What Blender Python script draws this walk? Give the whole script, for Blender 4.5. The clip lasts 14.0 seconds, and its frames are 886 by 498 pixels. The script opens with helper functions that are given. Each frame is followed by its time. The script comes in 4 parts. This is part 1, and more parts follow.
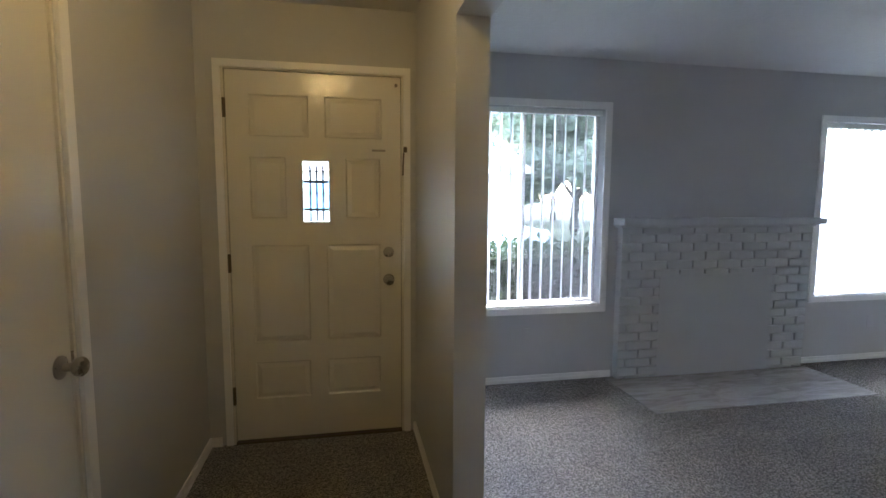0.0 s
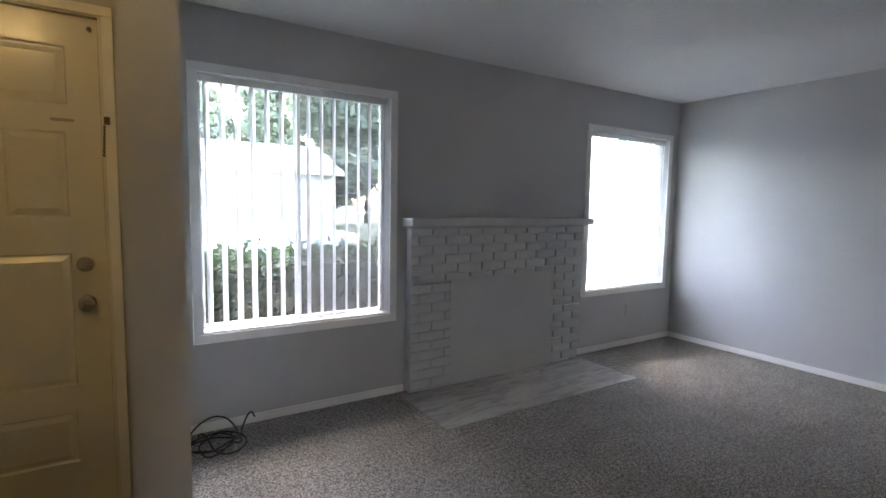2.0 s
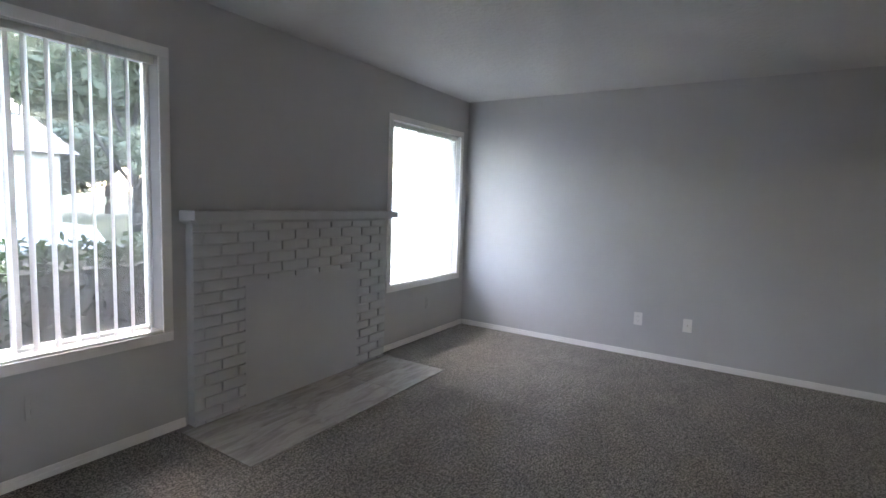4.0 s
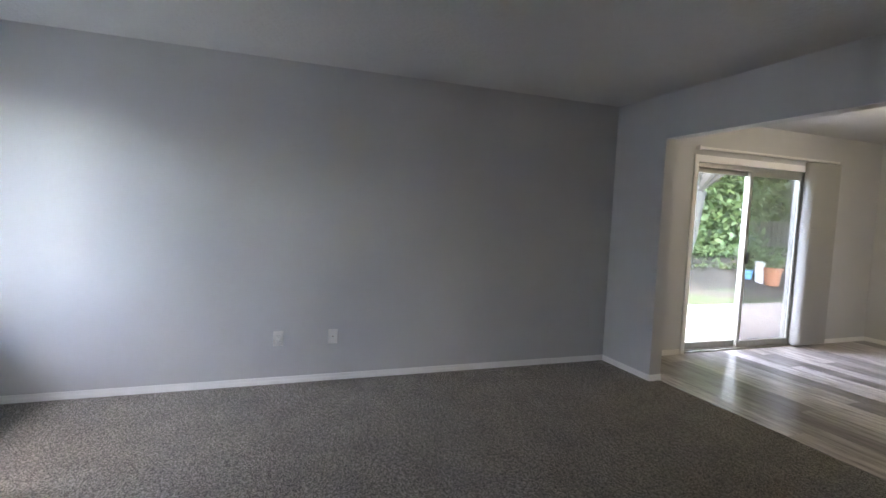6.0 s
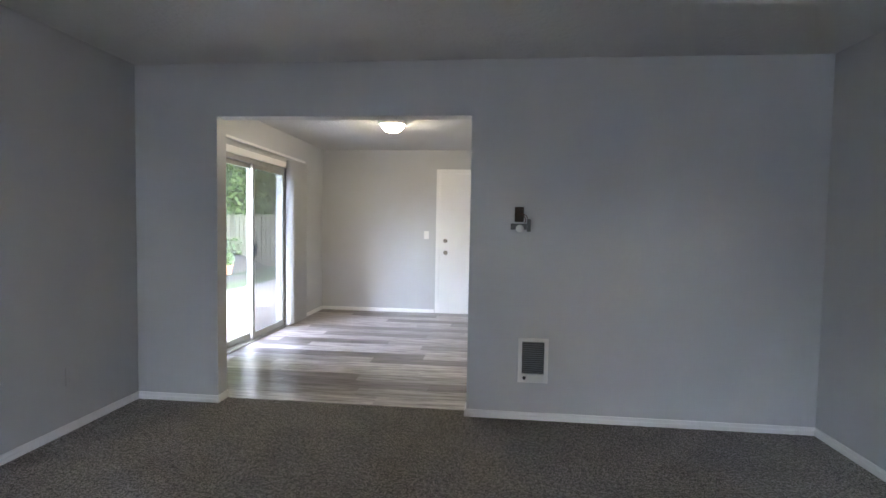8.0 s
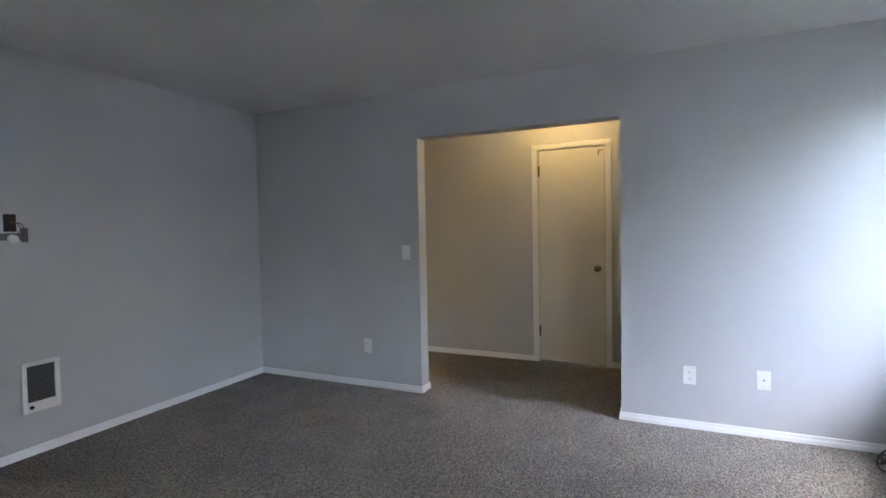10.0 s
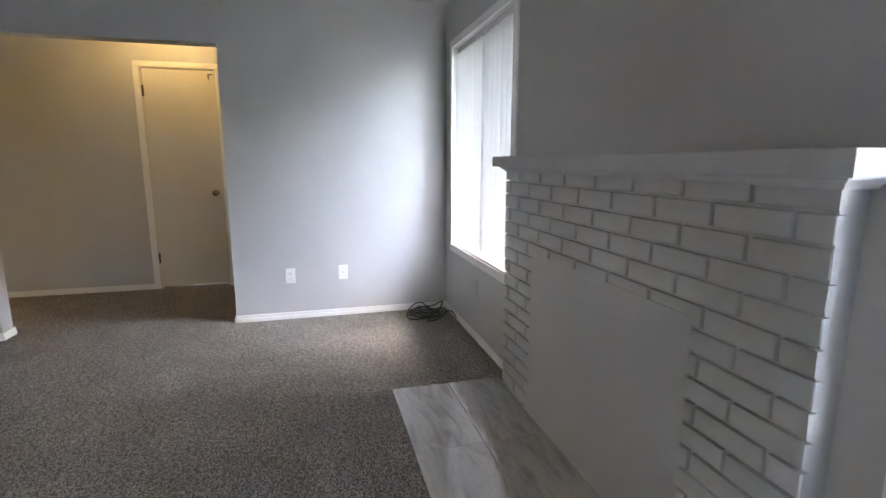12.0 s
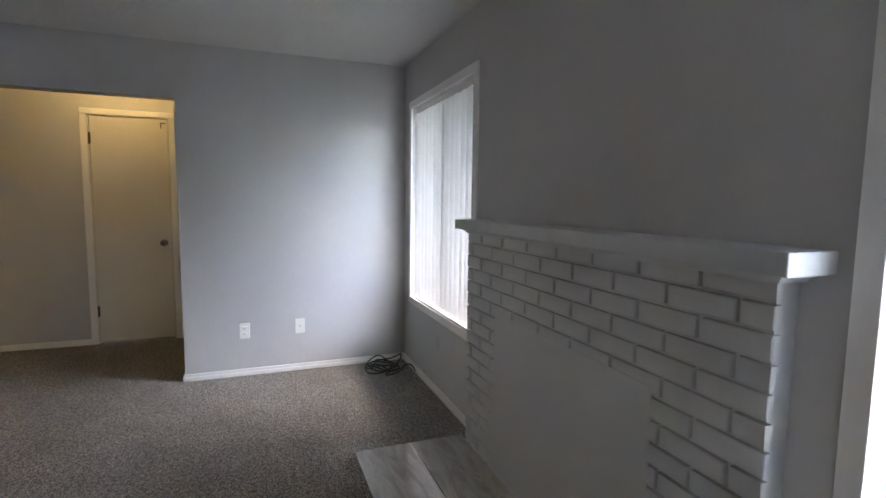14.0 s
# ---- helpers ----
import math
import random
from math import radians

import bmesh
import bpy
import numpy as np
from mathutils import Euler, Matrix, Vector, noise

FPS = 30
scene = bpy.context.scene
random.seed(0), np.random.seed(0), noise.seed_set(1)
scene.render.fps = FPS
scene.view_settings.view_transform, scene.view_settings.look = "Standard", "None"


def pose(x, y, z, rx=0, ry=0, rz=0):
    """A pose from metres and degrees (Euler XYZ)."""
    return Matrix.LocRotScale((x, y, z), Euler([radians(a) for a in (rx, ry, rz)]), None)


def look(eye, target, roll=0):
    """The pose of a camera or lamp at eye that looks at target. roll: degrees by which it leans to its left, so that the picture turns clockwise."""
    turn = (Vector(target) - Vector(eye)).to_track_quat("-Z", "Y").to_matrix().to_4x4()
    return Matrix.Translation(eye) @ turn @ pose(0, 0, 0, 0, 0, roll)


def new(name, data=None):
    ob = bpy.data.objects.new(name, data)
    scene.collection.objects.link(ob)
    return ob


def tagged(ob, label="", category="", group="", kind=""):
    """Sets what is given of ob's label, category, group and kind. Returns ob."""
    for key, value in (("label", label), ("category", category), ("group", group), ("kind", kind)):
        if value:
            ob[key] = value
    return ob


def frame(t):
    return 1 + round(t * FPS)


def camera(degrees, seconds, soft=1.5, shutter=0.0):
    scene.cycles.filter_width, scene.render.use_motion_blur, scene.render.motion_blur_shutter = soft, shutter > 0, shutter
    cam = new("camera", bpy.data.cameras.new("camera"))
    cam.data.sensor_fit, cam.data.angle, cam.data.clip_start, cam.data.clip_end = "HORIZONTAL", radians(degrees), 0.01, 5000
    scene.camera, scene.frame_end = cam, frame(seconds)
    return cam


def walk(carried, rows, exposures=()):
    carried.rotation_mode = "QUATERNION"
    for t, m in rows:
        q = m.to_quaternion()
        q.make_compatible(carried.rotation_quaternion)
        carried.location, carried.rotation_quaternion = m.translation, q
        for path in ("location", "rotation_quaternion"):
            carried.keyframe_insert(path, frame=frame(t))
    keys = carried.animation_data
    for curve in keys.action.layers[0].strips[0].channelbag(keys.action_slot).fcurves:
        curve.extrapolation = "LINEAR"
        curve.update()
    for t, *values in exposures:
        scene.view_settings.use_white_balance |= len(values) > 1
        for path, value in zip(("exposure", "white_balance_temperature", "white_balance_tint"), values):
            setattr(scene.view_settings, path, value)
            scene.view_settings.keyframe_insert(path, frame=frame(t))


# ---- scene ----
cam = camera(84.0, 14.0)
PATH = [
    (0, (1.024, 1.034, 1.369), (1.405, 2.987, 1.168), 0.3),
    (0.5, (1.161, 1.139, 1.362), (1.593, 3.082, 1.161), 0.5),
    (1, (1.265, 1.3, 1.357), (1.847, 3.203, 1.156), 0.7),
    (1.5, (1.358, 1.386, 1.354), (2.221, 3.18, 1.161), 1.0),
    (2, (1.429, 1.397, 1.333), (2.488, 3.085, 1.154), 1.0),
    (2.5, (1.447, 1.39, 1.349), (2.658, 2.971, 1.165), 1.3),
    (2.7, (1.451, 1.383, 1.37), (2.711, 2.925, 1.179), 1.4),
    (5, (1.701, 2.161, 1.312), (3.664, 2.511, 1.151), 2.1),
    (5.5, (1.974, 2.332, 1.33), (3.963, 2.19, 1.181), 2.1),
    (6, (2.326, 2.718, 1.332), (4.199, 2.031, 1.189), 2.5),
    (6.5, (2.608, 2.914, 1.296), (4.292, 1.842, 1.174), 2.4),
    (7, (2.996, 3.032, 1.284), (4.418, 1.631, 1.171), 2.2),
    (7.5, (3.306, 3.011, 1.285), (4.275, 1.264, 1.183), 1.9),
    (8, (3.613, 2.935, 1.293), (3.809, 0.947, 1.198), 1.0),
    (8.5, (3.903, 2.917, 1.289), (3.364, 0.993, 1.192), 0.4),
    (8.6, (3.979, 2.905, 1.293), (3.283, 1.032, 1.196), 0.5),
    (9, (4.236, 2.865, 1.258), (3.033, 1.27, 1.161), 0.3),
    (9.2, (4.393, 2.852, 1.285), (2.969, 1.452, 1.176), 0.1),
    (11.3, (5.465, 3.479, 1.264), (3.469, 3.481, 1.137), -0.7),
    (11.5, (5.416, 3.356, 1.278), (3.439, 3.587, 1.08), 0.2),
    (12, (5.417, 3.396, 1.216), (3.514, 3.897, 0.863), 0.0),
    (12.5, (5.409, 3.402, 1.175), (3.566, 3.997, 0.676), 0.4),
    (13, (5.403, 3.381, 1.182), (3.606, 4.007, 0.566), 0.3),
    (13.5, (5.413, 3.35, 1.268), (3.592, 4.022, 0.786), 0.5),
    (14, (5.438, 3.305, 1.333), (3.577, 4.01, 1.137), 0.7),
]
EXPOSURES = [(0.0, 6.2, 6600, 10), (2.0, 6.0, 7400, 12), (5.0, 6.05, 7600, 12), (6.0, 6.1, 7500, 12), (8.0, 6.4, 7100, 11), (9.2, 6.4, 6750, 10), (11.5, 6.45, 7750, 12), (13.0, 6.25, 7850, 12), (14.0, 6.0, 7850, 12)]
walk(cam, [(t, look(eye, target, roll)) for t, eye, target, roll in PATH], EXPOSURES)

# ---- world and large lights ----
world = bpy.data.worlds.new("world")
scene.world = world
world.use_nodes = True
wn = world.node_tree
sky = wn.nodes.new("ShaderNodeTexSky")
sky.sky_type = 'NISHITA'
sky.sun_disc = False
sky.sun_elevation = radians(60)
sky.sun_rotation = radians(0)
sky.air_density = 1.0
sky.dust_density = 1.5
wn.links.new(sky.outputs[0], wn.nodes["Background"].inputs[0])
wn.nodes["Background"].inputs[1].default_value = 0.15

sun_data = bpy.data.lights.new("sun", 'SUN')
sun_data.energy = 0.18
sun_data.angle = radians(95)
sun_data.color = (0.95, 0.98, 1.0)
sun = new("sun", sun_data)
sun.matrix_world = look((0.0, 5.0, 8.66), (0, 0, 0))

# ---- materials ----


def tree(name):
    m = bpy.data.materials.new(name)
    m.use_nodes = True
    nt = m.node_tree
    return m, nt, nt.nodes["Principled BSDF"]


def node(nt, kind, **inputs):
    n = nt.nodes.new("ShaderNode" + kind)
    for k, v in inputs.items():
        n.inputs[k.replace("_", " ")].default_value = v
    return n


def coords(nt, kind="Object", scale=(1, 1, 1)):
    tc = nt.nodes.new("ShaderNodeTexCoord")
    mp = node(nt, "Mapping", Scale=scale)
    nt.links.new(tc.outputs[kind], mp.inputs[0])
    return mp.outputs[0]


def noise_tex(nt, co, scale, detail=3.0, rough=0.55):
    n = node(nt, "TexNoise", Scale=scale, Detail=detail, Roughness=rough)
    nt.links.new(co, n.inputs["Vector"])
    return n.outputs["Fac"]


def ramp(nt, fac, stops):
    r = nt.nodes.new("ShaderNodeValToRGB")
    els = r.color_ramp.elements
    while len(els) < len(stops):
        els.new(0.5)
    for e, (p, c) in zip(els, stops):
        e.position, e.color = p, (*c, 1)
    nt.links.new(fac, r.inputs[0])
    return r.outputs[0]


def mixed(nt, a, b, fac, blend='MIX'):
    n = nt.nodes.new("ShaderNodeMix")
    n.data_type, n.blend_type = 'RGBA', blend
    for sock, v in ((n.inputs[0], fac), (n.inputs[6], a), (n.inputs[7], b)):
        if isinstance(v, (int, float)):
            sock.default_value = v
        elif isinstance(v, tuple):
            sock.default_value = (*v, 1)
        else:
            nt.links.new(v, sock)
    return n.outputs[2]


def relief(nt, bsdf, height, strength, dist):
    b = node(nt, "Bump", Strength=strength, Distance=dist)
    nt.links.new(height, b.inputs["Height"])
    nt.links.new(b.outputs[0], bsdf.inputs["Normal"])
    return b


def painted(name, base, rough=0.55, vary=0.04, grain=250, grain_d=0.0004, blotch=1.3, stipple=0.35):
    """Rolled paint: faint blotches, orange-peel stipple."""
    m, nt, b = tree(name)
    co = coords(nt)
    big = noise_tex(nt, co, blotch, 4)
    lo, hi = (tuple(c * (1 - vary) for c in base), tuple(min(1, c * (1 + vary)) for c in base))
    col = ramp(nt, big, [(0.3, lo), (0.7, hi)])
    nt.links.new(col, b.inputs["Base Color"])
    b.inputs["Roughness"].default_value = rough
    relief(nt, b, noise_tex(nt, co, grain, 2), stipple, grain_d)
    return m


def plain(name, base, rough=0.5, metal=0.0, vary=0.08, scale=18, bump=0.0002):
    m, nt, b = tree(name)
    co = coords(nt)
    f = noise_tex(nt, co, scale, 5)
    nt.links.new(ramp(nt, f, [(0.3, tuple(c * (1 - vary) for c in base)), (0.7, tuple(min(1, c * (1 + vary)) for c in base))]), b.inputs["Base Color"])
    r = node(nt, "MapRange", To_Min=max(0.02, rough - 0.06), To_Max=min(1, rough + 0.06))
    nt.links.new(f, r.inputs[0])
    nt.links.new(r.outputs[0], b.inputs["Roughness"])
    b.inputs["Metallic"].default_value = metal
    if bump:
        relief(nt, b, f, 0.4, bump)
    return m


WALL = painted("wall_paint", (0.53, 0.535, 0.545), 0.5)
CEIL = painted("ceiling_paint", (0.62, 0.62, 0.62), 0.6, grain=30, grain_d=0.008, stipple=0.9)
TRIM = painted("trim_paint", (0.86, 0.855, 0.85), 0.35, vary=0.03, grain=120, grain_d=0.0003)
DOOR = painted("door_paint", (0.76, 0.73, 0.66), 0.2, vary=0.03, grain=160, grain_d=0.0004)
BRICK = painted("brick_paint", (0.52, 0.545, 0.57), 0.5, vary=0.05, grain=90, grain_d=0.0014, blotch=9, stipple=0.6)
INFILL = painted("infill_paint", (0.515, 0.54, 0.565), 0.5, vary=0.05, grain=40, grain_d=0.001)
PLATE = plain("white_plastic", (0.82, 0.81, 0.79), 0.35, vary=0.02)
PLATE_DARK = plain("slot_black", (0.02, 0.02, 0.02), 0.6)
NICKEL = plain("satin_nickel", (0.40, 0.37, 0.33), 0.28, 1.0)
BRONZE = plain("aged_bronze", (0.13, 0.10, 0.07), 0.42, 0.8)
IRON = plain("black_iron", (0.015, 0.015, 0.018), 0.5, 0.3)
ALU = plain("window_aluminium", (0.42, 0.42, 0.40), 0.42, 0.7)
VINYL = plain("white_vinyl", (0.78, 0.78, 0.77), 0.4, vary=0.03)
CABLE = plain("black_cable", (0.012, 0.012, 0.013), 0.45)
GRILLE = plain("heater_grille", (0.12, 0.12, 0.12), 0.5, 0.3)
RECESS_SHADE = plain("recess_shade", (0.035, 0.02, 0.014), 0.8)
TERRA = plain("terracotta", (0.36, 0.15, 0.08), 0.8)
CONCRETE = plain("concrete", (0.14, 0.134, 0.13), 0.85, vary=0.15, scale=4, bump=0.003)
ASPHALT = plain("asphalt", (0.06, 0.06, 0.062), 0.9, vary=0.2, scale=30, bump=0.004)
CARPAINT = plain("car_white", (0.75, 0.75, 0.75), 0.15, vary=0.02, bump=0)
RUBBER = plain("tyre_rubber", (0.02, 0.02, 0.02), 0.8)
SIDING = plain("house_siding", (0.62, 0.60, 0.56), 0.8, vary=0.06)
ROOFING = plain("roof_shingle", (0.36, 0.35, 0.34), 0.9, vary=0.2, scale=12)
BLUE = plain("blue_paint", (0.13, 0.33, 0.55), 0.5)
BARK = plain("bark", (0.05, 0.044, 0.038), 0.9, vary=0.5, scale=14, bump=0.05)
FENCE = plain("fence_wood", (0.13, 0.12, 0.09), 0.8, vary=0.2, scale=6)
COUNTER = plain("counter_laminate", (0.30, 0.27, 0.22), 0.35, vary=0.15, scale=60)
CABINET = painted("cabinet_paint", (0.74, 0.73, 0.71), 0.4)


def leafy(name, a, b_, rough=0.5, spec=0.5):
    m, nt, b = tree(name)
    b.inputs["Specular IOR Level"].default_value = spec
    geo = nt.nodes.new("ShaderNodeNewGeometry")
    nt.links.new(ramp(nt, geo.outputs["Random Per Island"], [(0.0, a), (1.0, b_)]), b.inputs["Base Color"])
    b.inputs["Roughness"].default_value = rough
    tr = node(nt, "BsdfTranslucent", Color=(*b_, 1))
    mx = node(nt, "MixShader", Fac=0.3)
    nt.links.new(b.outputs[0], mx.inputs[1])
    nt.links.new(tr.outputs[0], mx.inputs[2])
    nt.links.new(mx.outputs[0], nt.nodes["Material Output"].inputs[0])
    return m


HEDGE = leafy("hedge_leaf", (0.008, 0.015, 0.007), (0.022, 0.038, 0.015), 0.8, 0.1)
LEAF = leafy("tree_leaf", (0.05, 0.11, 0.02), (0.14, 0.24, 0.05))
# Leaf colour greyed and lightened to imitate glare over the distant trees.
FAR = leafy("far_leaf_glare", (0.12, 0.15, 0.10), (0.24, 0.27, 0.19))
IVY = leafy("ivy_leaf", (0.05, 0.09, 0.03), (0.14, 0.19, 0.075))


def carpet_mat():
    m, nt, b = tree("carpet")
    co = coords(nt)
    tuft = node(nt, "TexVoronoi", Scale=160.0, Randomness=1.0)
    warp = node(nt, "TexNoise", Scale=60.0, Detail=2.0)
    nt.links.new(co, warp.inputs["Vector"])
    add = nt.nodes.new("ShaderNodeVectorMath")
    add.operation = 'MULTIPLY_ADD'
    add.inputs[1].default_value = (0.009, 0.009, 0.009)
    nt.links.new(warp.outputs["Color"], add.inputs[0])
    nt.links.new(co, add.inputs[2])
    nt.links.new(add.outputs[0], tuft.inputs["Vector"])
    tone = nt.nodes.new("ShaderNodeMath")
    tone.operation = 'MULTIPLY_ADD'
    tone.inputs[1].default_value = 0.44
    nt.links.new(noise_tex(nt, co, 118, 2, 0.65), tone.inputs[0])
    half = nt.nodes.new("ShaderNodeMath")
    half.operation = 'MULTIPLY_ADD'
    half.inputs[1].default_value = 0.36
    nt.links.new(noise_tex(nt, co, 235, 3, 0.85), half.inputs[0])
    clump = nt.nodes.new("ShaderNodeMath")
    clump.operation = 'MULTIPLY'
    clump.inputs[1].default_value = 0.20
    nt.links.new(noise_tex(nt, co, 44, 3, 0.6), clump.inputs[0])
    nt.links.new(clump.outputs[0], half.inputs[2])
    nt.links.new(half.outputs[0], tone.inputs[2])
    fleck = ramp(nt, tone.outputs[0], [(0.45, (0.04, 0.034, 0.029)), (0.5, (0.225, 0.202, 0.182)), (0.55, (0.62, 0.57, 0.525))])
    worn = ramp(nt, noise_tex(nt, co, 4.5, 6, 0.68), [(0.32, (0.72, 0.72, 0.72)), (0.68, (1.12, 1.12, 1.12))])
    nt.links.new(mixed(nt, fleck, worn, 1.0, 'MULTIPLY'), b.inputs["Base Color"])
    b.inputs["Roughness"].default_value = 0.95
    b.inputs["Sheen Weight"].default_value = 0.25
    mm = nt.nodes.new("ShaderNodeMath")
    mm.operation = 'MULTIPLY_ADD'
    mm.inputs[1].default_value = -1.2
    nt.links.new(tuft.outputs["Distance"], mm.inputs[0])
    nt.links.new(noise_tex(nt, co, 22, 4), mm.inputs[2])
    relief(nt, b, mm.outputs[0], 1.0, 0.013)
    return m


def plank_mat():
    m, nt, b = tree("grey_oak_laminate")
    info = nt.nodes.new("ShaderNodeObjectInfo")
    co = coords(nt, "Object", (1.0, 9.0, 1.0))
    off = nt.nodes.new("ShaderNodeVectorMath")
    off.operation = 'MULTIPLY_ADD'
    off.inputs[1].default_value = (37.0, 11.0, 5.0)
    comb = nt.nodes.new("ShaderNodeCombineXYZ")
    for k in range(3):
        nt.links.new(info.outputs["Random"], comb.inputs[k])
    nt.links.new(comb.outputs[0], off.inputs[0])
    nt.links.new(co, off.inputs[2])
    g = noise_tex(nt, off.outputs[0], 3.2, 6, 0.65)
    grain = ramp(nt, g, [(0.30, (0.08, 0.068, 0.066)), (0.42, (0.26, 0.237, 0.232)), (0.54, (0.41, 0.385, 0.378)), (0.7, (0.58, 0.555, 0.548))])
    tone = ramp(nt, info.outputs["Random"], [(0.0, (0.36, 0.34, 0.345)), (0.25, (0.62, 0.60, 0.605)), (0.45, (0.92, 0.905, 0.91)), (1.0, (1.2, 1.18, 1.19))])
    nt.links.new(mixed(nt, grain, tone, 1.0, 'MULTIPLY'), b.inputs["Base Color"])
    b.inputs["Roughness"].default_value = 0.28
    relief(nt, b, g, 0.25, 0.001)
    return m


def tile_mat():
    m, nt, b = tree("hearth_tile")
    info = nt.nodes.new("ShaderNodeObjectInfo")
    co = coords(nt, "Object", (2.0, 8.0, 1.0))
    comb = nt.nodes.new("ShaderNodeCombineXYZ")
    for k in range(3):
        nt.links.new(info.outputs["Random"], comb.inputs[k])
    off = nt.nodes.new("ShaderNodeVectorMath")
    off.operation = 'MULTIPLY_ADD'
    off.inputs[1].default_value = (21.0, 13.0, 5.0)
    nt.links.new(comb.outputs[0], off.inputs[0])
    nt.links.new(co, off.inputs[2])
    n = node(nt, "TexNoise", Scale=1.5, Detail=6.0, Roughness=0.6, Distortion=1.2)
    nt.links.new(off.outputs[0], n.inputs["Vector"])
    nt.links.new(ramp(nt, n.outputs["Fac"], [(0.3, (0.29, 0.277, 0.268)), (0.45, (0.39, 0.376, 0.366)), (0.58, (0.47, 0.458, 0.45)), (0.66, (0.39, 0.376, 0.366)), (0.74, (0.32, 0.306, 0.296))]), b.inputs["Base Color"])
    b.inputs["Roughness"].default_value = 0.05
    wv = noise_tex(nt, coords(nt, "Object", (9, 26, 1)), 1.0, 2)
    relief(nt, b, wv, 0.08, 0.002)
    return m


def glass_mat(name, tint=(1, 1, 1), veil=0.0):
    m, nt, b = tree(name)
    nt.nodes.remove(b)
    tp = node(nt, "BsdfTransparent", Color=(*tint, 1))
    gl = node(nt, "BsdfGlossy", Roughness=0.02)
    lw = node(nt, "LayerWeight", Blend=0.5)
    pw = nt.nodes.new("ShaderNodeMath")
    pw.operation = 'POWER'
    pw.inputs[1].default_value = 5.0
    nt.links.new(lw.outputs["Facing"], pw.inputs[0])
    ma = nt.nodes.new("ShaderNodeMath")
    ma.operation = 'MULTIPLY_ADD'
    ma.inputs[1].default_value, ma.inputs[2].default_value = 0.9, 0.035
    nt.links.new(pw.outputs[0], ma.inputs[0])
    mx = nt.nodes.new("ShaderNodeMixShader")
    nt.links.new(ma.outputs[0], mx.inputs[0])
    nt.links.new(tp.outputs[0], mx.inputs[1])
    nt.links.new(gl.outputs[0], mx.inputs[2])
    last = mx
    if veil:
        df = node(nt, "BsdfDiffuse", Color=(0.35, 0.35, 0.36, 1))
        last = node(nt, "MixShader", Fac=veil)
        nt.links.new(mx.outputs[0], last.inputs[1])
        nt.links.new(df.outputs[0], last.inputs[2])
    nt.links.new(last.outputs[0], nt.nodes["Material Output"].inputs[0])
    return m


def slat_mat(name, glow, thin):
    m, nt, b = tree(name)
    b.inputs["Base Color"].default_value = (0.46, 0.46, 0.455, 1)
    b.inputs["Roughness"].default_value = 0.45
    relief(nt, b, noise_tex(nt, coords(nt, "Object", (60, 60, 4)), 3.0, 3), 0.2, 0.0006)
    tr = node(nt, "BsdfTranslucent", Color=(0.80, 0.81, 0.82, 1))
    mx = node(nt, "MixShader", Fac=glow)
    nt.links.new(b.outputs[0], mx.inputs[1])
    nt.links.new(tr.outputs[0], mx.inputs[2])
    sheer = node(nt, "MixShader", Fac=thin)
    nt.links.new(mx.outputs[0], sheer.inputs[1])
    nt.links.new(node(nt, "BsdfTransparent").outputs[0], sheer.inputs[2])
    nt.links.new(sheer.outputs[0], nt.nodes["Material Output"].inputs[0])
    return m


def glow_mat(name, col, power):
    m, nt, b = tree(name)
    b.inputs["Base Color"].default_value = (0.85, 0.83, 0.78, 1)
    b.inputs["Emission Color"].default_value = (*col, 1)
    b.inputs["Emission Strength"].default_value = power
    b.inputs["Roughness"].default_value = 0.3
    return m


def ground_mat():
    m, nt, b = tree("lawn")
    co = coords(nt)
    c = mixed(nt, ramp(nt, noise_tex(nt, co, 1.3, 5), [(0.35, (0.026, 0.040, 0.013)), (0.65, (0.046, 0.062, 0.024))]),
              ramp(nt, noise_tex(nt, co, 60, 3), [(0.3, (0.7, 0.7, 0.7)), (0.7, (1.2, 1.2, 1.2))]), 1.0, 'MULTIPLY')
    nt.links.new(c, b.inputs["Base Color"])
    b.inputs["Roughness"].default_value = 0.95
    relief(nt, b, noise_tex(nt, co, 90, 3), 0.8, 0.02)
    return m


CARPET, PLANK, TILE = carpet_mat(), plank_mat(), tile_mat()
GROUT = plain("grout", (0.30, 0.28, 0.27), 0.9)
UNDER = plain("subfloor", (0.10, 0.09, 0.085), 0.9)
GLASS, SCREEN = glass_mat("window_glass"), glass_mat("screened_glass", (0.66, 0.66, 0.67), 0.13)
# Same vinyl twice; the second copy passes more daylight to brighten window 2.
SLAT, SLAT_LIT = slat_mat("blind_vinyl", 0.09, 0.03), slat_mat("blind_vinyl_lit", 0.45, 0.46)
DINING_GLOW = glow_mat("lit_dome_dining", (1.0, 0.90, 0.70), 1.7)
HALL_GLOW = glow_mat("lit_dome_hall", (1.0, 0.69, 0.29), 1.2)
LAWN = ground_mat()
SOIL = plain("bank_soil", (0.04, 0.032, 0.025), 0.95, vary=0.3, scale=5, bump=0.03)

# ---- mesh helpers ----


def box(bm, x0, y0, z0, x1, y1, z1, bevel=0.0):
    r = bmesh.ops.create_cube(bm, size=1.0)
    bmesh.ops.scale(bm, vec=(x1 - x0, y1 - y0, z1 - z0), verts=r["verts"])
    bmesh.ops.translate(bm, vec=((x0 + x1) / 2, (y0 + y1) / 2, (z0 + z1) / 2), verts=r["verts"])
    if bevel:
        edges = list({e for v in r["verts"] for e in v.link_edges})
        bmesh.ops.bevel(bm, geom=edges, offset=bevel, segments=2, affect='EDGES', profile=0.6)
    return bm


def boxes(*items, bevel=0.0):
    bm = bmesh.new()
    for it in items:
        box(bm, *it, bevel=bevel)
    return bm


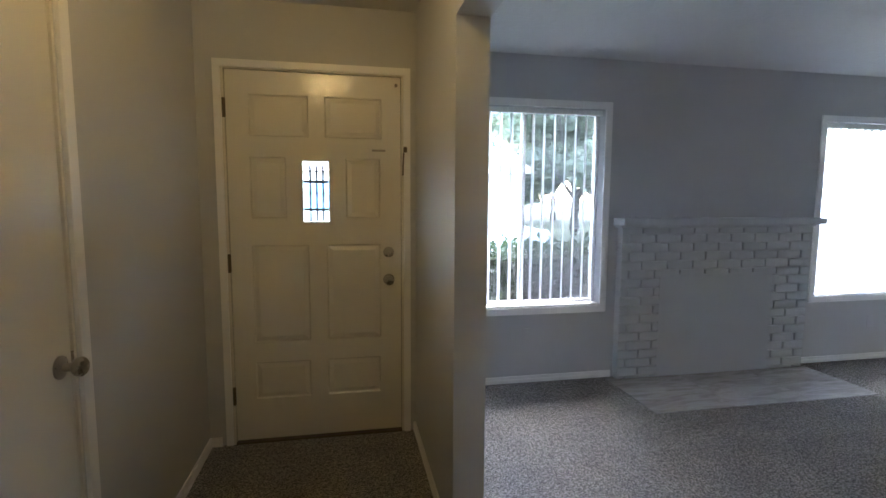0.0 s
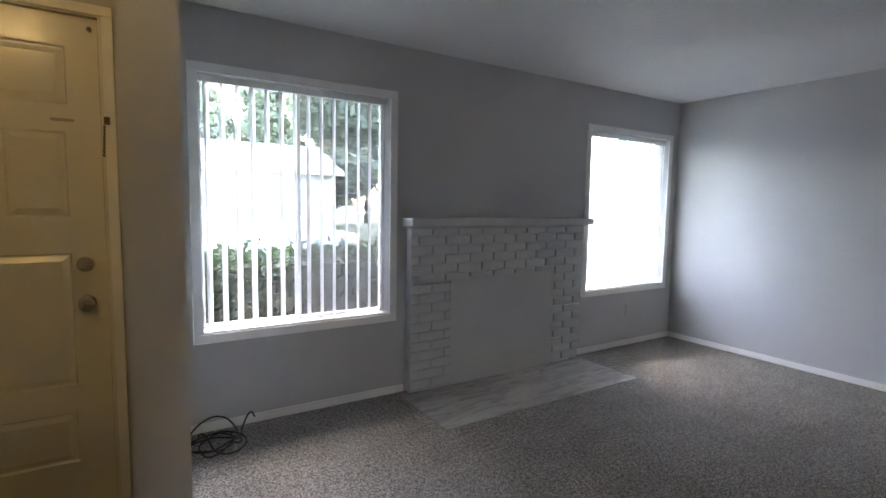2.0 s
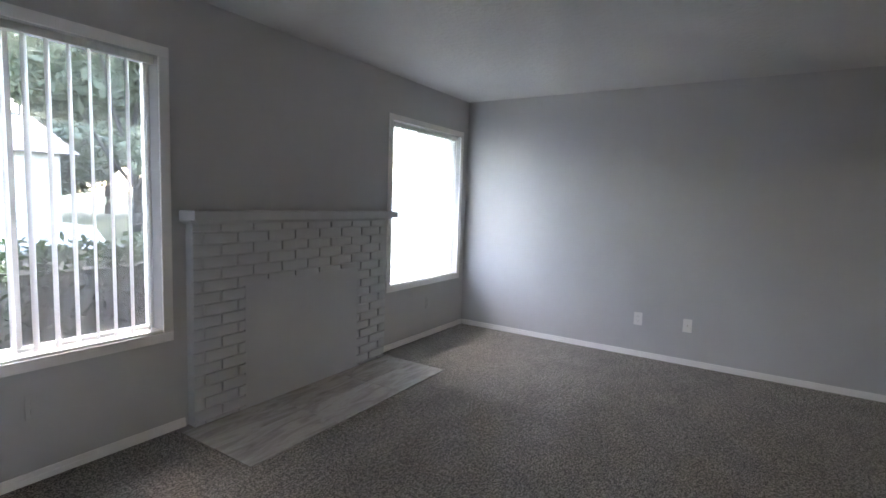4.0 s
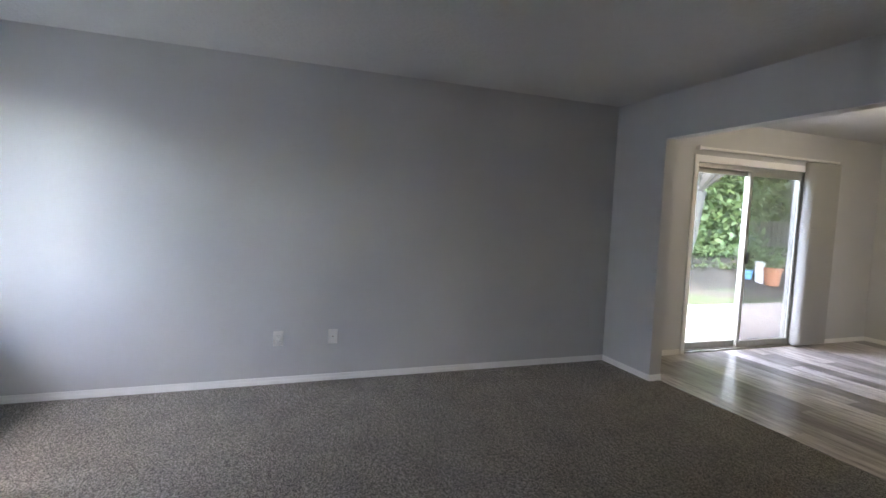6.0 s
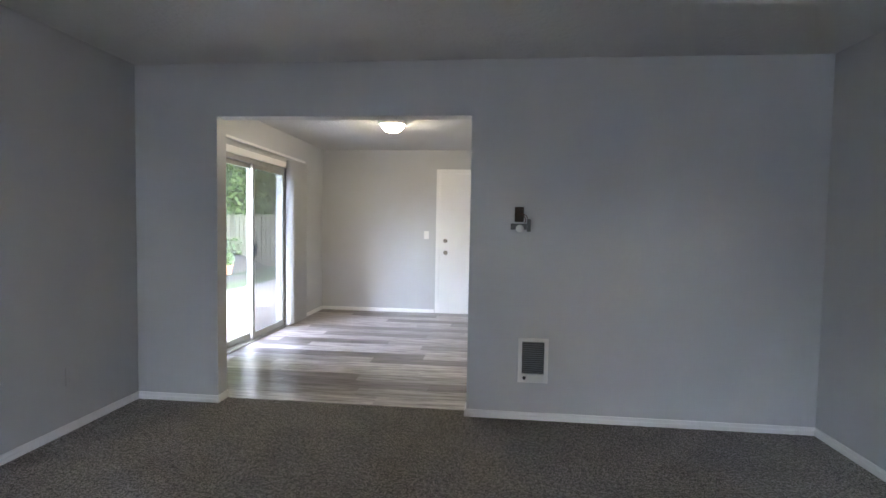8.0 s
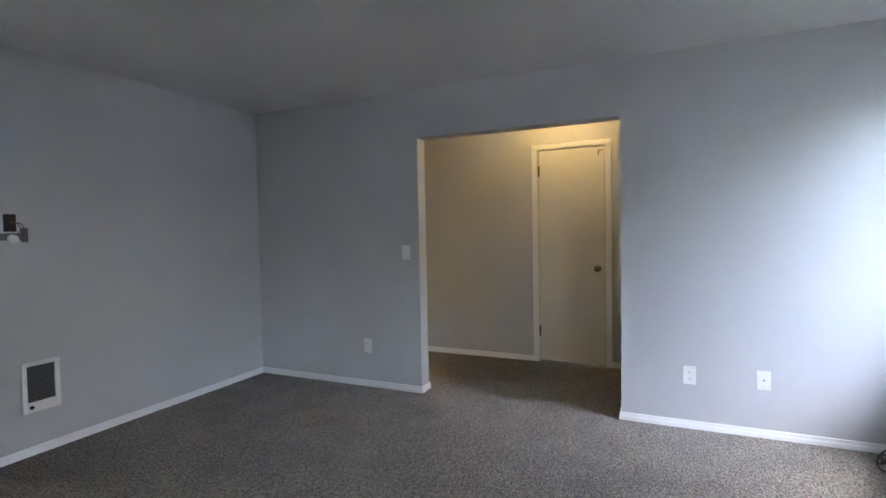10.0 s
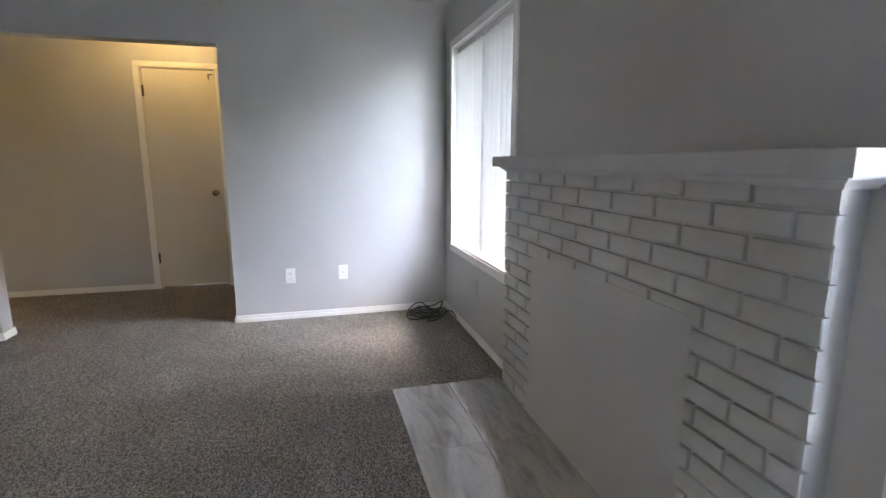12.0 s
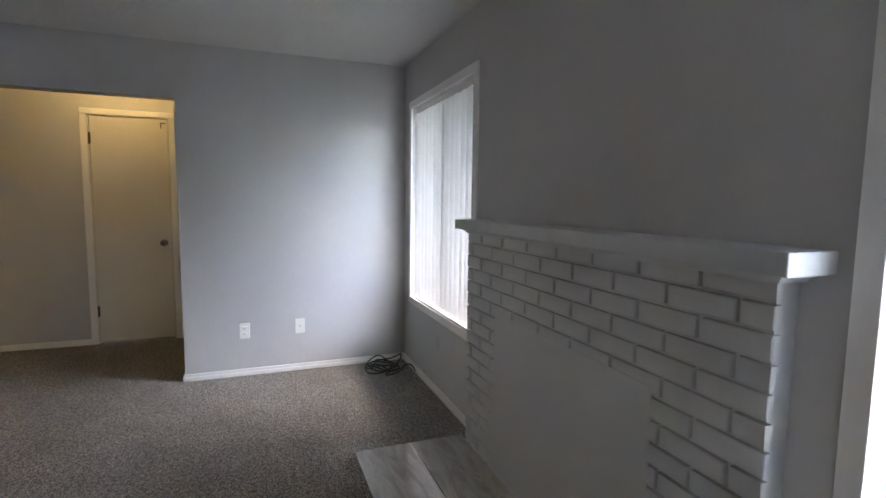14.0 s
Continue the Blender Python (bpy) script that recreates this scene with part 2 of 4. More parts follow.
def cyl(bm, a, b, r0, r1=None, seg=16):
    a, b = Vector(a), Vector(b)
    r = bmesh.ops.create_cone(bm, cap_ends=True, segments=seg, radius1=r0, radius2=r0 if r1 is None else r1, depth=(b - a).length)
    q = (b - a).to_track_quat("Z", "Y").to_matrix().to_4x4()
    bmesh.ops.transform(bm, matrix=Matrix.Translation((a + b) / 2) @ q, verts=r["verts"])
    return bm


def lathe(bm, centre, axis, profile, seg=24):
    """Turns a profile of (distance along the axis, radius) about the axis."""
    q = Vector(axis).to_track_quat("Z", "Y").to_matrix()
    rings = []
    for d, r in profile:
        rings.append([bm.verts.new(Vector(centre) + q @ Vector((r * math.cos(2 * math.pi * k / seg), r * math.sin(2 * math.pi * k / seg), d))) for k in range(seg)])
    for a, b in zip(rings, rings[1:]):
        for k in range(seg):
            bm.faces.new((a[k], a[(k + 1) % seg], b[(k + 1) % seg], b[k]))
    bm.faces.new(rings[0][::-1])
    bm.faces.new(rings[-1])
    return bm


def base_of(ob):
    p = Vector((0, 0, 0))
    while ob is not None:
        p += ob.location
        ob = ob.parent
    return p


def finish(bm, name, material, smooth=False):
    bmesh.ops.recalc_face_normals(bm, faces=bm.faces)
    me = bpy.data.meshes.new(name)
    bm.to_mesh(me)
    bm.free()
    me.materials.append(material)
    if smooth:
        me.shade_smooth()
        me.set_sharp_from_angle(angle=radians(35))
    return me


def part(name, bm, material, parent=None, label="", smooth=False, at=None):
    """One mesh object under a thing; the bmesh is in world places."""
    o = base_of(parent) if at is None else Vector(at)
    if parent is None and at is not None or parent is not None:
        bmesh.ops.translate(bm, vec=-o, verts=bm.verts)
    ob = new(name, finish(bm, name, material, smooth))
    if parent is not None:
        ob.parent = parent
    elif at is not None:
        ob.location = o
    if label:
        tagged(ob, label)
    return ob


def thing(name, at, label, category, group=""):
    ob = new(name)
    ob.location = at
    ob.empty_display_size = 0.1
    return tagged(ob, label, category, group)


def cells(axis, d0, d1, a0, a1, z0, z1, holes=()):
    """Boxes of a slab between d0 and d1 across its axis, with rectangular holes (a0, a1, z0, z1)."""
    us = sorted({a0, a1, *[h[0] for h in holes], *[h[1] for h in holes]})
    out = []
    for u0, u1 in zip(us, us[1:]):
        um = (u0 + u1) / 2
        cut = sorted((h[2], h[3]) for h in holes if h[0] < um < h[1])
        z = z0
        for c0, c1 in cut + [(z1, z1)]:
            if c0 - z > 1e-4:
                out.append((d0, u0, z, d1, u1, c0) if axis == 'x' else (u0, d0, z, u1, d1, c0))
            z = max(z, c1)
    return out


def structure(name, items, material, label, category, bevel=0.0):
    bm = boxes(*items, bevel=bevel)
    ob = new(name, finish(bm, name, material))
    return tagged(ob, label, category, "", "structure")

# ---- the plan ----
L, R, F, B, H = 1.535, 6.15, 4.445, -0.363, 2.39
CX, FD, KB = 0.265, 3.83, -4.25        # closet wall, front door wall, dining back wall
W1, W2 = (1.742, 2.905, 0.572, 2.032), (4.862, 5.99, 0.575, 2.01)
SL = (-2.99, -1.37, 0.0, 1.965)        # sliding door opening
HO = (1.295, 2.792, -0.02, 2.015)      # opening hall to living room
DO = (3.76, 5.54, -0.02, 2.025)        # opening living room to dining room

structure("wall_front", cells('y', F, F + 0.15, 1.41, R + 0.15, -0.2, H, [W1, W2]), WALL, "light grey painted front wall with two windows", "wall")
structure("wall_right", cells('x', R, R + 0.15, KB - 0.15, F, -0.2, H, [SL]), WALL, "light grey painted side wall of both rooms", "wall")
structure("wall_back", cells('y', B - 0.12, B, 1.41, R, -0.02, H, [DO]), WALL, "light grey painted wall with a wide dining opening", "wall")
structure("wall_left", cells('x', 1.41, L, B, F, -0.02, H, [HO]), WALL, "light grey painted partition with a hall opening", "wall")
structure("wall_closet", cells('x', CX - 0.12, CX, -1.2, FD, -0.02, H, [(-0.3, 0.69, -0.02, 2.02), (1.94, 2.57, -0.02, 2.045)]), WALL, "painted hall wall with a closet door", "wall")
structure("wall_entry", cells('y', FD, FD + 0.15, CX - 0.12, 1.41, -0.2, H, [(0.39, 1.34, -0.02, 2.048)]), WALL, "painted entry wall round the front door", "wall")
structure("wall_hall_end", [(CX - 0.12, -1.32, -0.02, 1.41, -1.2, H)], WALL, "painted end wall of the hall", "wall")
structure("wall_hall_side", [(1.29, -1.2, -0.02, 1.41, B - 0.12, H)], WALL, "painted side wall of the hall", "wall")
structure("wall_passage", [(-1.3, -0.55, -0.02, CX - 0.12, -0.43, H), (-1.3, 0.82, -0.02, CX - 0.12, 0.94, H)], WALL, "painted passage walls", "wall")
structure("wall_passage_end", cells('x', -1.12, -1.0, -0.43, 0.82, -0.02, H), WALL, "painted end wall of the passage", "wall")
structure("wall_dining_back", cells('y', KB - 0.15, KB, 2.28, R, -0.2, H, [(3.53, 4.385, -0.02, 2.065), (2.9, 3.275, 0.86, 1.035)]), WALL, "light painted back wall of the dining room", "wall")
structure("wall_kitchen", [(2.28, KB, -0.02, 2.4, B - 0.12, H)], WALL, "light painted kitchen side wall", "wall")
structure("wall_closet_back", [(-0.6, 0.94, -0.02, -0.5, FD, H)], WALL, "painted closet back wall", "wall")
structure("ceiling", [(-1.4, KB - 0.15, H, R + 0.15, F + 0.15, H + 0.12)], CEIL, "white textured ceiling", "ceiling")
structure("carpet_floor", [(-1.3, -1.3, -0.12, 1.41, 3.85, 0.0), (1.41, B - 0.1, -0.12, 2.9555, F, 0.0), (2.9555, B - 0.1, -0.12, 4.7345, 3.7595, 0.0), (4.7345, B - 0.1, -0.12, R, F, 0.0)], CARPET, "grey-brown flecked cut-pile carpet", "carpet")
dining_floor = structure("floor_dining", [(2.28, KB, -0.12, R + 0.05, B - 0.1, -0.012)], UNDER, "dark subfloor under laminate planks", "floor")

# baseboards


def baseboard(name, axis, d, side, a0, a1, h=0.052, t=0.011):
    d1 = d + side * t
    lo, hi = min(d, d1), max(d, d1)
    bm = bmesh.new()
    if axis == 'x':
        box(bm, lo, a0, 0.0, hi, a1, h, bevel=0.003)
        box(bm, min(d, d + side * 0.015), a0, 0.0, max(d, d + side * 0.015), a1, h * 0.55, bevel=0.003)
    else:
        box(bm, a0, lo, 0.0, a1, hi, h, bevel=0.003)
        box(bm, a0, min(d, d + side * 0.015), 0.0, a1, max(d, d + side * 0.015), h * 0.55, bevel=0.003)
    ob = new("baseboard", finish(bm, name, TRIM))
    return tagged(ob, "white painted wooden baseboard", "baseboard", "baseboards", "structure")


for ax, d, s, a0, a1 in (('y', F, -1, L, 3.02), ('y', F, -1, 4.72, R - 0.012), ('x', R, -1, B, F), ('x', R, -1, -1.31, B - 0.12), ('x', R, -1, KB, -3.05),
                         ('y', B, 1, L, DO[0]), ('y', B, 1, DO[1], R - 0.012), ('x', L, 1, B + 0.012, HO[0]), ('x', L, 1, HO[1], F - 0.012),
                         ('x', CX, 1, 0.69, 1.89), ('x', CX, 1, 2.62, FD), ('x', 1.41, -1, HO[1], FD), ('y', FD, -1, CX + 0.012, 0.33), ('y', FD, -1, 1.395, 1.398),
                         ('y', KB, 1, 4.44, R - 0.012), ('y', KB, 1, 3.1, 3.475), ('x', 1.41, -1, -1.2, HO[0]), ('y', HO[0], 1, 1.399, L + 0.011), ('y', HO[1], -1, 1.399, L + 0.011)):
    baseboard("baseboard", ax, d, s, a0, a1)
baseboard("baseboard", 'x', DO[0], 1, B - 0.12, B + 0.011)
baseboard("baseboard", 'x', DO[1], -1, B - 0.12, B + 0.011)

# ---- windows ----


def casing(thing_, axis, d, side, a0, a1, z0, z1, w, t=0.014, bottom=True, name="casing"):
    """Flat boards round an opening on a wall face."""
    d1 = d + side * t
    lo, hi = min(d, d1), max(d, d1)
    rects = [(a0 - w, a0, z0, z1), (a1, a1 + w, z0, z1), (a0 - w, a1 + w, z1, z1 + w)]
    if bottom:
        rects.append((a0 - w, a1 + w, z0 - w, z0))
    for u0, u1, v0, v1 in rects:
        bm = boxes((lo, u0, v0, hi, u1, v1) if axis == 'x' else (u0, lo, v0, u1, hi, v1), bevel=0.003)
        part(name, bm, TRIM, thing_)


def slider_window(name, hole, label):
    a0, a1, z0, z1 = hole
    w = thing(name, ((a0 + a1) / 2, F, z0), label, "window")
    w["kind"] = "structure"
    casing(w, 'y', F, -1, a0, a1, z0, z1, 0.053)
    part("window_sill", boxes((a0, F, z0, a1, F + 0.09, z0 + 0.012), bevel=0.002), TRIM, w)
    mid = a0 + (a1 - a0) * 0.49
    y0, y1 = F + 0.09, F + 0.135
    part("window_frame", boxes((a0, y0, z0, a0 + 0.022, y1, z1), (a1 - 0.022, y0, z0, a1, y1, z1), (a0 + 0.022, y0, z1 - 0.022, a1 - 0.022, y1, z1), (a0 + 0.022, y0, z0, a1 - 0.022, y1, z0 + 0.03)), VINYL, w)
    part("meeting_stile", boxes((mid - 0.016, y0 + 0.004, z0 + 0.03, mid + 0.016, y1 - 0.004, z1 - 0.022), bevel=0.003), VINYL, w)
    g1 = part("pane", boxes((a0 + 0.022, y0 + 0.02, z0 + 0.03, mid - 0.016, y0 + 0.024, z1 - 0.022)), GLASS, w)
    g2 = part("pane", boxes((mid + 0.016, y0 + 0.02, z0 + 0.03, a1 - 0.022, y0 + 0.024, z1 - 0.022)), SCREEN, w, "pane behind a grey insect screen")
    g1.visible_shadow = g2.visible_shadow = False
    return w


slider_window("window_1", W1, "white sliding window with a half insect screen")
slider_window("window_2", W2, "white sliding window beside the fireplace")


def slat_mesh(height, material, width=0.089):
    bm = bmesh.new()
    rows = []
    for z in (0.0, height):
        rows.append([bm.verts.new((0.010 * (1 - (2 * k / 6 - 1) ** 2), width * (k / 6 - 0.5), z)) for k in range(7)])
    for k in range(6):
        bm.faces.new((rows[0][k], rows[0][k + 1], rows[1][k + 1], rows[1][k]))
    return finish(bm, "slat", material, True)


def window_blind(hole, label, count, turn, material):
    a0, a1, z0, z1 = hole
    y = F + 0.052
    blind = thing("vertical_blind", ((a0 + a1) / 2, y, z0), label, "blind", "vertical blinds at the front windows")
    part("headrail", boxes((a0 + 0.005, y - 0.022, z1 - 0.04, a1 - 0.005, y + 0.022, z1 - 0.002), bevel=0.003), VINYL, blind)
    low = z0 + 0.02
    me = slat_mesh(z1 - 0.043 - low, material)
    stem = boxes((-0.004, -0.012, 0, 0.004, 0.012, 0.022))
    stem_me = finish(stem, "carrier", PLATE)
    for k in range(count):
        x = a0 + 0.045 + (a1 - a0 - 0.09) * k / (count - 1)
        s = new("slat", me)
        s.parent = blind
        s.matrix_basis = pose(x - blind.location.x, 0, low - z0, 0, 0, turn + random.uniform(-5, 5) * (1 if abs(turn) < 45 else 0.15))
        c = new("carrier", stem_me)
        c.parent = blind
        c.matrix_basis = pose(x - blind.location.x, 0, z1 - 0.058 - z0, 0, 0, turn)
    part("wand", cyl(bmesh.new(), (a1 - 0.04, y - 0.03, z1 - 0.05), (a1 - 0.04, y - 0.03, z1 - 0.85), 0.004, seg=8), PLATE, blind)
    return blind


window_blind(W1, "white vertical blind with slats turned open", 14, -30, SLAT)
window_blind(W2, "white closed vertical blind glowing with daylight", 14, 84, SLAT_LIT)

# ---- sliding glass door ----
a0, a1, _, zt = SL
slider = thing("door_sliding", (R, (a0 + a1) / 2, 0), "aluminium sliding glass patio door", "sliding door")
slider["kind"] = "structure"
for v in ((R - 0.014, a1, 0, R, a1 + 0.05, zt + 0.07), (R - 0.014, a0 - 0.05, 0, R, a0, zt + 0.07), (R - 0.014, a0, zt, R, a1, zt + 0.07)):
    part("casing", boxes(v, bevel=0.003), TRIM, slider)
part("door_frame", boxes((R + 0.02, a0, 0.0, R + 0.12, a0 + 0.03, zt), (R + 0.02, a1 - 0.03, 0.0, R + 0.12, a1, zt), (R + 0.02, a0 + 0.03, zt - 0.045, R + 0.12, a1 - 0.03, zt)), ALU, slider)
part("track", boxes((R, a0 + 0.03, -0.01, R + 0.12, a1 - 0.03, 0.014), (R + 0.035, a0 + 0.03, 0.014, R + 0.045, a1 - 0.03, 0.026), (R + 0.085, a0 + 0.03, 0.014, R + 0.095, a1 - 0.03, 0.026)), ALU, slider)
mid = -2.175
for p0, p1, px, glass in ((a0 + 0.03, mid + 0.03, R + 0.03, SCREEN), (mid - 0.03, a1 - 0.03, R + 0.075, GLASS)):
    sash = part("sash", boxes((px, p0, 0.026, px + 0.028, p0 + 0.045, zt - 0.045), (px, p1 - 0.045, 0.026, px + 0.028, p1, zt - 0.045),
                              (px, p0 + 0.045, 0.026, px + 0.028, p1 - 0.045, 0.085), (px, p0 + 0.045, zt - 0.09, px + 0.028, p1 - 0.045, zt - 0.045)), ALU, slider)
    g = part("pane", boxes((px + 0.012, p0 + 0.045, 0.085, px + 0.016, p1 - 0.045, zt - 0.09)), glass, sash)
    g.visible_shadow = False
part("door_pull", boxes((R + 0.005, mid - 0.018, 0.93, R + 0.03, mid + 0.002, 1.06), bevel=0.004), IRON, slider, "black pull handle")

patio_blind = thing("vertical_blind", (R - 0.06, -3.2, 0), "white vertical blind drawn aside at the patio door", "blind")
part("headrail", boxes((R - 0.072, -3.39, 2.082, R - 0.048, -1.31, 2.106), bevel=0.003), VINYL, patio_blind)
part("headrail_cap", boxes((R - 0.08, -1.312, 2.07, R - 0.04, -1.3, 2.115)), PLATE, patio_blind)
for yb in (-1.36, -3.32):
    part("bracket", boxes((R - 0.045, yb, 2.08, R, yb + 0.03, 2.105)), PLATE, patio_blind)
me = slat_mesh(2.03, slat_mat("patio_blind_vinyl", 0.4, 0.04))
for k in range(27):
    s = new("slat", me)
    s.parent = patio_blind
    s.matrix_basis = pose(random.uniform(-0.004, 0.004), -3.37 + 0.0172 * k + 3.2, 0.035, 0, 0, 90 + random.uniform(-6, 6))

# ---- doors ----


def hinge(parent, axis, at):
    x, y, z = at
    bm = cyl(bmesh.new(), (x, y, z - 0.05), (x, y, z + 0.05), 0.008, seg=10)
    if axis == 'y':
        box(bm, x - 0.008, y - 0.0015, z - 0.044, x + 0.009, y + 0.0025, z + 0.044)
    else:
        box(bm, x - 0.004, y - 0.008, z - 0.044, x + 0.004, y + 0.009, z + 0.044)
    part("hinge", bm, BRONZE, parent, "dark bronze hinge")


def knob(parent, at, way, name="knob", r=0.027):
    bm = lathe(bmesh.new(), at, way, [(0, 0.032), (0.006, 0.032), (0.009, 0.026), (0.012, 0.012), (0.032, 0.012), (0.037, r * 0.8), (0.045, r), (0.056, r), (0.064, r * 0.75), (0.067, 0.002)])
    part(name, bm, NICKEL, parent, "round satin nickel knob", True)


def deadbolt(parent, at, way):
    bm = lathe(bmesh.new(), at, way, [(0, 0.031), (0.01, 0.031), (0.016, 0.026), (0.018, 0.012), (0.02, 0.002)])
    part("deadbolt", bm, NICKEL, parent, "round satin nickel deadbolt", True)


front_door = thing("door_front", (0.866, 3.87, 0.0), "cream panelled front door with a small barred window", "door")
front_door["kind"] = "structure"
X0, X1, DY = 0.404, 1.326, 3.852
LITE = (0.789, 0.927, 1.242, 1.573)
PANELS = [(0.515, 0.825, 1.70, 1.92), (0.91, 1.22, 1.70, 1.92), (0.515, 0.70, 1.26, 1.592), (1.02, 1.21, 1.26, 1.592), (0.512, 0.815, 0.57, 1.113), (0.91, 1.21, 0.57, 1.113), (0.512, 0.81, 0.245, 0.455), (0.905, 1.205, 0.245, 0.455)]
part("leaf", boxes(*cells('y', DY, DY + 0.012, X0, X1, 0.012, 2.04, PANELS + [LITE]), *cells('y', DY + 0.012, DY + 0.045, X0, X1, 0.012, 2.04, [LITE])), DOOR, front_door)
for x0, x1, z0, z1 in PANELS:
    bm = bmesh.new()
    loops = []
    for inset, depth in ((0.0, 0.0), (0.006, 0.0095), (0.011, 0.0095), (0.032, 0.001)):
        loops.append([bm.verts.new((x, DY + depth, z)) for x, z in ((x0 + inset, z0 + inset), (x1 - inset, z0 + inset), (x1 - inset, z1 - inset), (x0 + inset, z1 - inset))])
    for o, i in zip(loops, loops[1:]):
        for k in range(4):
            bm.faces.new((o[k], o[(k + 1) % 4], i[(k + 1) % 4], i[k]))
    bm.faces.new(loops[-1])
    part("panel", bm, DOOR, front_door)
part("lite_frame", boxes(*cells('y', DY - 0.006, DY + 0.002, LITE[0] - 0.018, LITE[1] + 0.018, LITE[2] - 0.018, LITE[3] + 0.018, [LITE]), bevel=0.0015), DOOR, front_door)
pane = part("pane", boxes((LITE[0], DY + 0.02, LITE[2], LITE[1], DY + 0.024, LITE[3])), GLASS, front_door)
pane.visible_shadow = False
bm = bmesh.new()
for k in range(3):
    x = LITE[0] + 0.034 + 0.035 * k
    cyl(bm, (x, DY + 0.07, LITE[2] - 0.03), (x, DY + 0.07, LITE[3] - 0.05), 0.0058, seg=8)
    lathe(bm, (x, DY + 0.07, LITE[3] - 0.055), (0, 0, 1), [(0, 0.005), (0.008, 0.010), (0.016, 0.005), (0.02, 0.009), (0.05, 0.0008)], 8)
    lathe(bm, (x, DY + 0.07, LITE[2] + 0.155), (0, 0, 1), [(-0.014, 0.005), (0, 0.010), (0.014, 0.005)], 8)
for z in (LITE[2] + 0.065, LITE[2] + 0.222):
    box(bm, LITE[0] - 0.02, DY + 0.064, z - 0.008, LITE[1] + 0.02, DY + 0.076, z + 0.008)
part("iron_grille", bm, IRON, front_door, "black wrought iron spear grille")
casing(front_door, 'y', FD, -1, 0.39, 1.34, 0.0, 2.048, 0.038, bottom=False)
part("jamb", boxes((0.39, FD, 0, 0.402, FD + 0.1, 2.048), (1.328, FD, 0, 1.34, FD + 0.1, 2.048), (0.402, FD, 2.042, 1.328, FD + 0.1, 2.048)), DOOR, front_door)
# Hidden strips, added so no daylight leaks round the leaf.
part("door_stop", boxes((0.402, DY + 0.047, 0.011, 0.42, DY + 0.06, 2.042), (1.31, DY + 0.047, 0.011, 1.328, DY + 0.06, 2.042), (0.42, DY + 0.047, 2.02, 1.31, DY + 0.06, 2.042)), DOOR, front_door)
part("threshold", boxes((0.402, FD - 0.01, 0.0, 1.328, FD + 0.12, 0.011), bevel=0.003), BRONZE, front_door, "dark metal threshold")
for z in (1.84, 1.02, 0.28):
    hinge(front_door, 'y', (0.401, FD - 0.005, z))
knob(front_door, (1.255, DY, 0.908), (0, -1, 0))
deadbolt(front_door, (1.255, DY, 1.067), (0, -1, 0))
bm = boxes((1.338, FD - 0.03, 1.628, 1.358, FD - 0.014, 1.658), bevel=0.002)
for k in range(9):
    lathe(bm, (1.337 - 0.0006 * k, FD - 0.02, 1.625 - 0.014 * k), (0.3, 0, -1), [(0, 0.002), (0.003, 0.005), (0.010, 0.005), (0.013, 0.002)], 6)
part("door_chain", bm, BRONZE, front_door, "short brass security chain")
part("chain_slot", boxes((1.165, DY - 0.007, 1.632, 1.24, DY, 1.644), bevel=0.002), NICKEL, front_door)
bm = lathe(bmesh.new(), (1.30, DY, 1.995), (0, -1, 0), [(0, 0.009), (0.02, 0.009), (0.028, 0.004)], 10)
part("catch", bm, NICKEL, front_door)

closet_door = thing("door_closet", (CX - 0.02, 2.255, 0), "plain cream flush closet door with a nickel knob", "door")
closet_door["kind"] = "structure"
part("leaf", boxes((CX - 0.045, 1.955, 0.018, CX - 0.008, 2.555, 2.035), bevel=0.002), DOOR, closet_door)
casing(closet_door, 'x', CX, 1, 1.94, 2.57, 0.0, 2.045, 0.05, bottom=False)
part("jamb", boxes((CX - 0.1, 1.94, 0, CX - 0.001, 1.9525, 2.045), (CX - 0.1, 2.5575, 0, CX - 0.001, 2.57, 2.045), (CX - 0.1, 1.9525, 2.0375, CX - 0.001, 2.5575, 2.045)), DOOR, closet_door)
for z in (1.84, 0.30):
    hinge(closet_door, 'x', (CX - 0.003, 1.953, z))
knob(closet_door, (CX - 0.008, 2.495, 0.912), (1, 0, 0))
part("latch", boxes((CX - 0.012, 2.5555, 0.885, CX - 0.002, 2.5585, 0.94)), NICKEL, closet_door)
part("corner_catch", boxes((CX - 0.008, 2.503, 1.955, CX + 0.004, 2.512, 2.005), (CX - 0.008, 2.512, 1.996, CX + 0.004, 2.545, 2.005), bevel=0.001), BRONZE, closet_door)

back_door = thing("door_back", (3.96, KB, 0), "white flush door with a nickel knob and deadbolt", "door")
back_door["kind"] = "structure"
part("leaf", boxes((3.545, KB - 0.04, 0.012, 4.37, KB - 0.004, 2.045), bevel=0.002), TRIM, back_door)
casing(back_door, 'y', KB, 1, 3.53, 4.385, 0.0, 2.065, 0.045, bottom=False)
part("jamb", boxes((3.53, KB - 0.1, 0, 3.543, KB - 0.001, 2.065), (4.372, KB - 0.1, 0, 4.385, KB - 0.001, 2.065), (3.543, KB - 0.1, 2.049, 4.372, KB - 0.001, 2.065)), TRIM, back_door)
for z in (1.84, 1.05, 0.28):
    bm = boxes((3.525, KB - 0.006, z - 0.045, 3.56, KB + 0.018, z + 0.045), bevel=0.002)
    part("hinge", bm, NICKEL, back_door, "satin nickel hinge")
# Filler box added below the leaf to block outdoor light.
part('threshold', boxes((3.543, KB - 0.12, -0.02, 4.372, KB - 0.002, 0.011)), TRIM, back_door)
knob(back_door, (4.285, KB - 0.004, 0.895), (0, 1, 0))
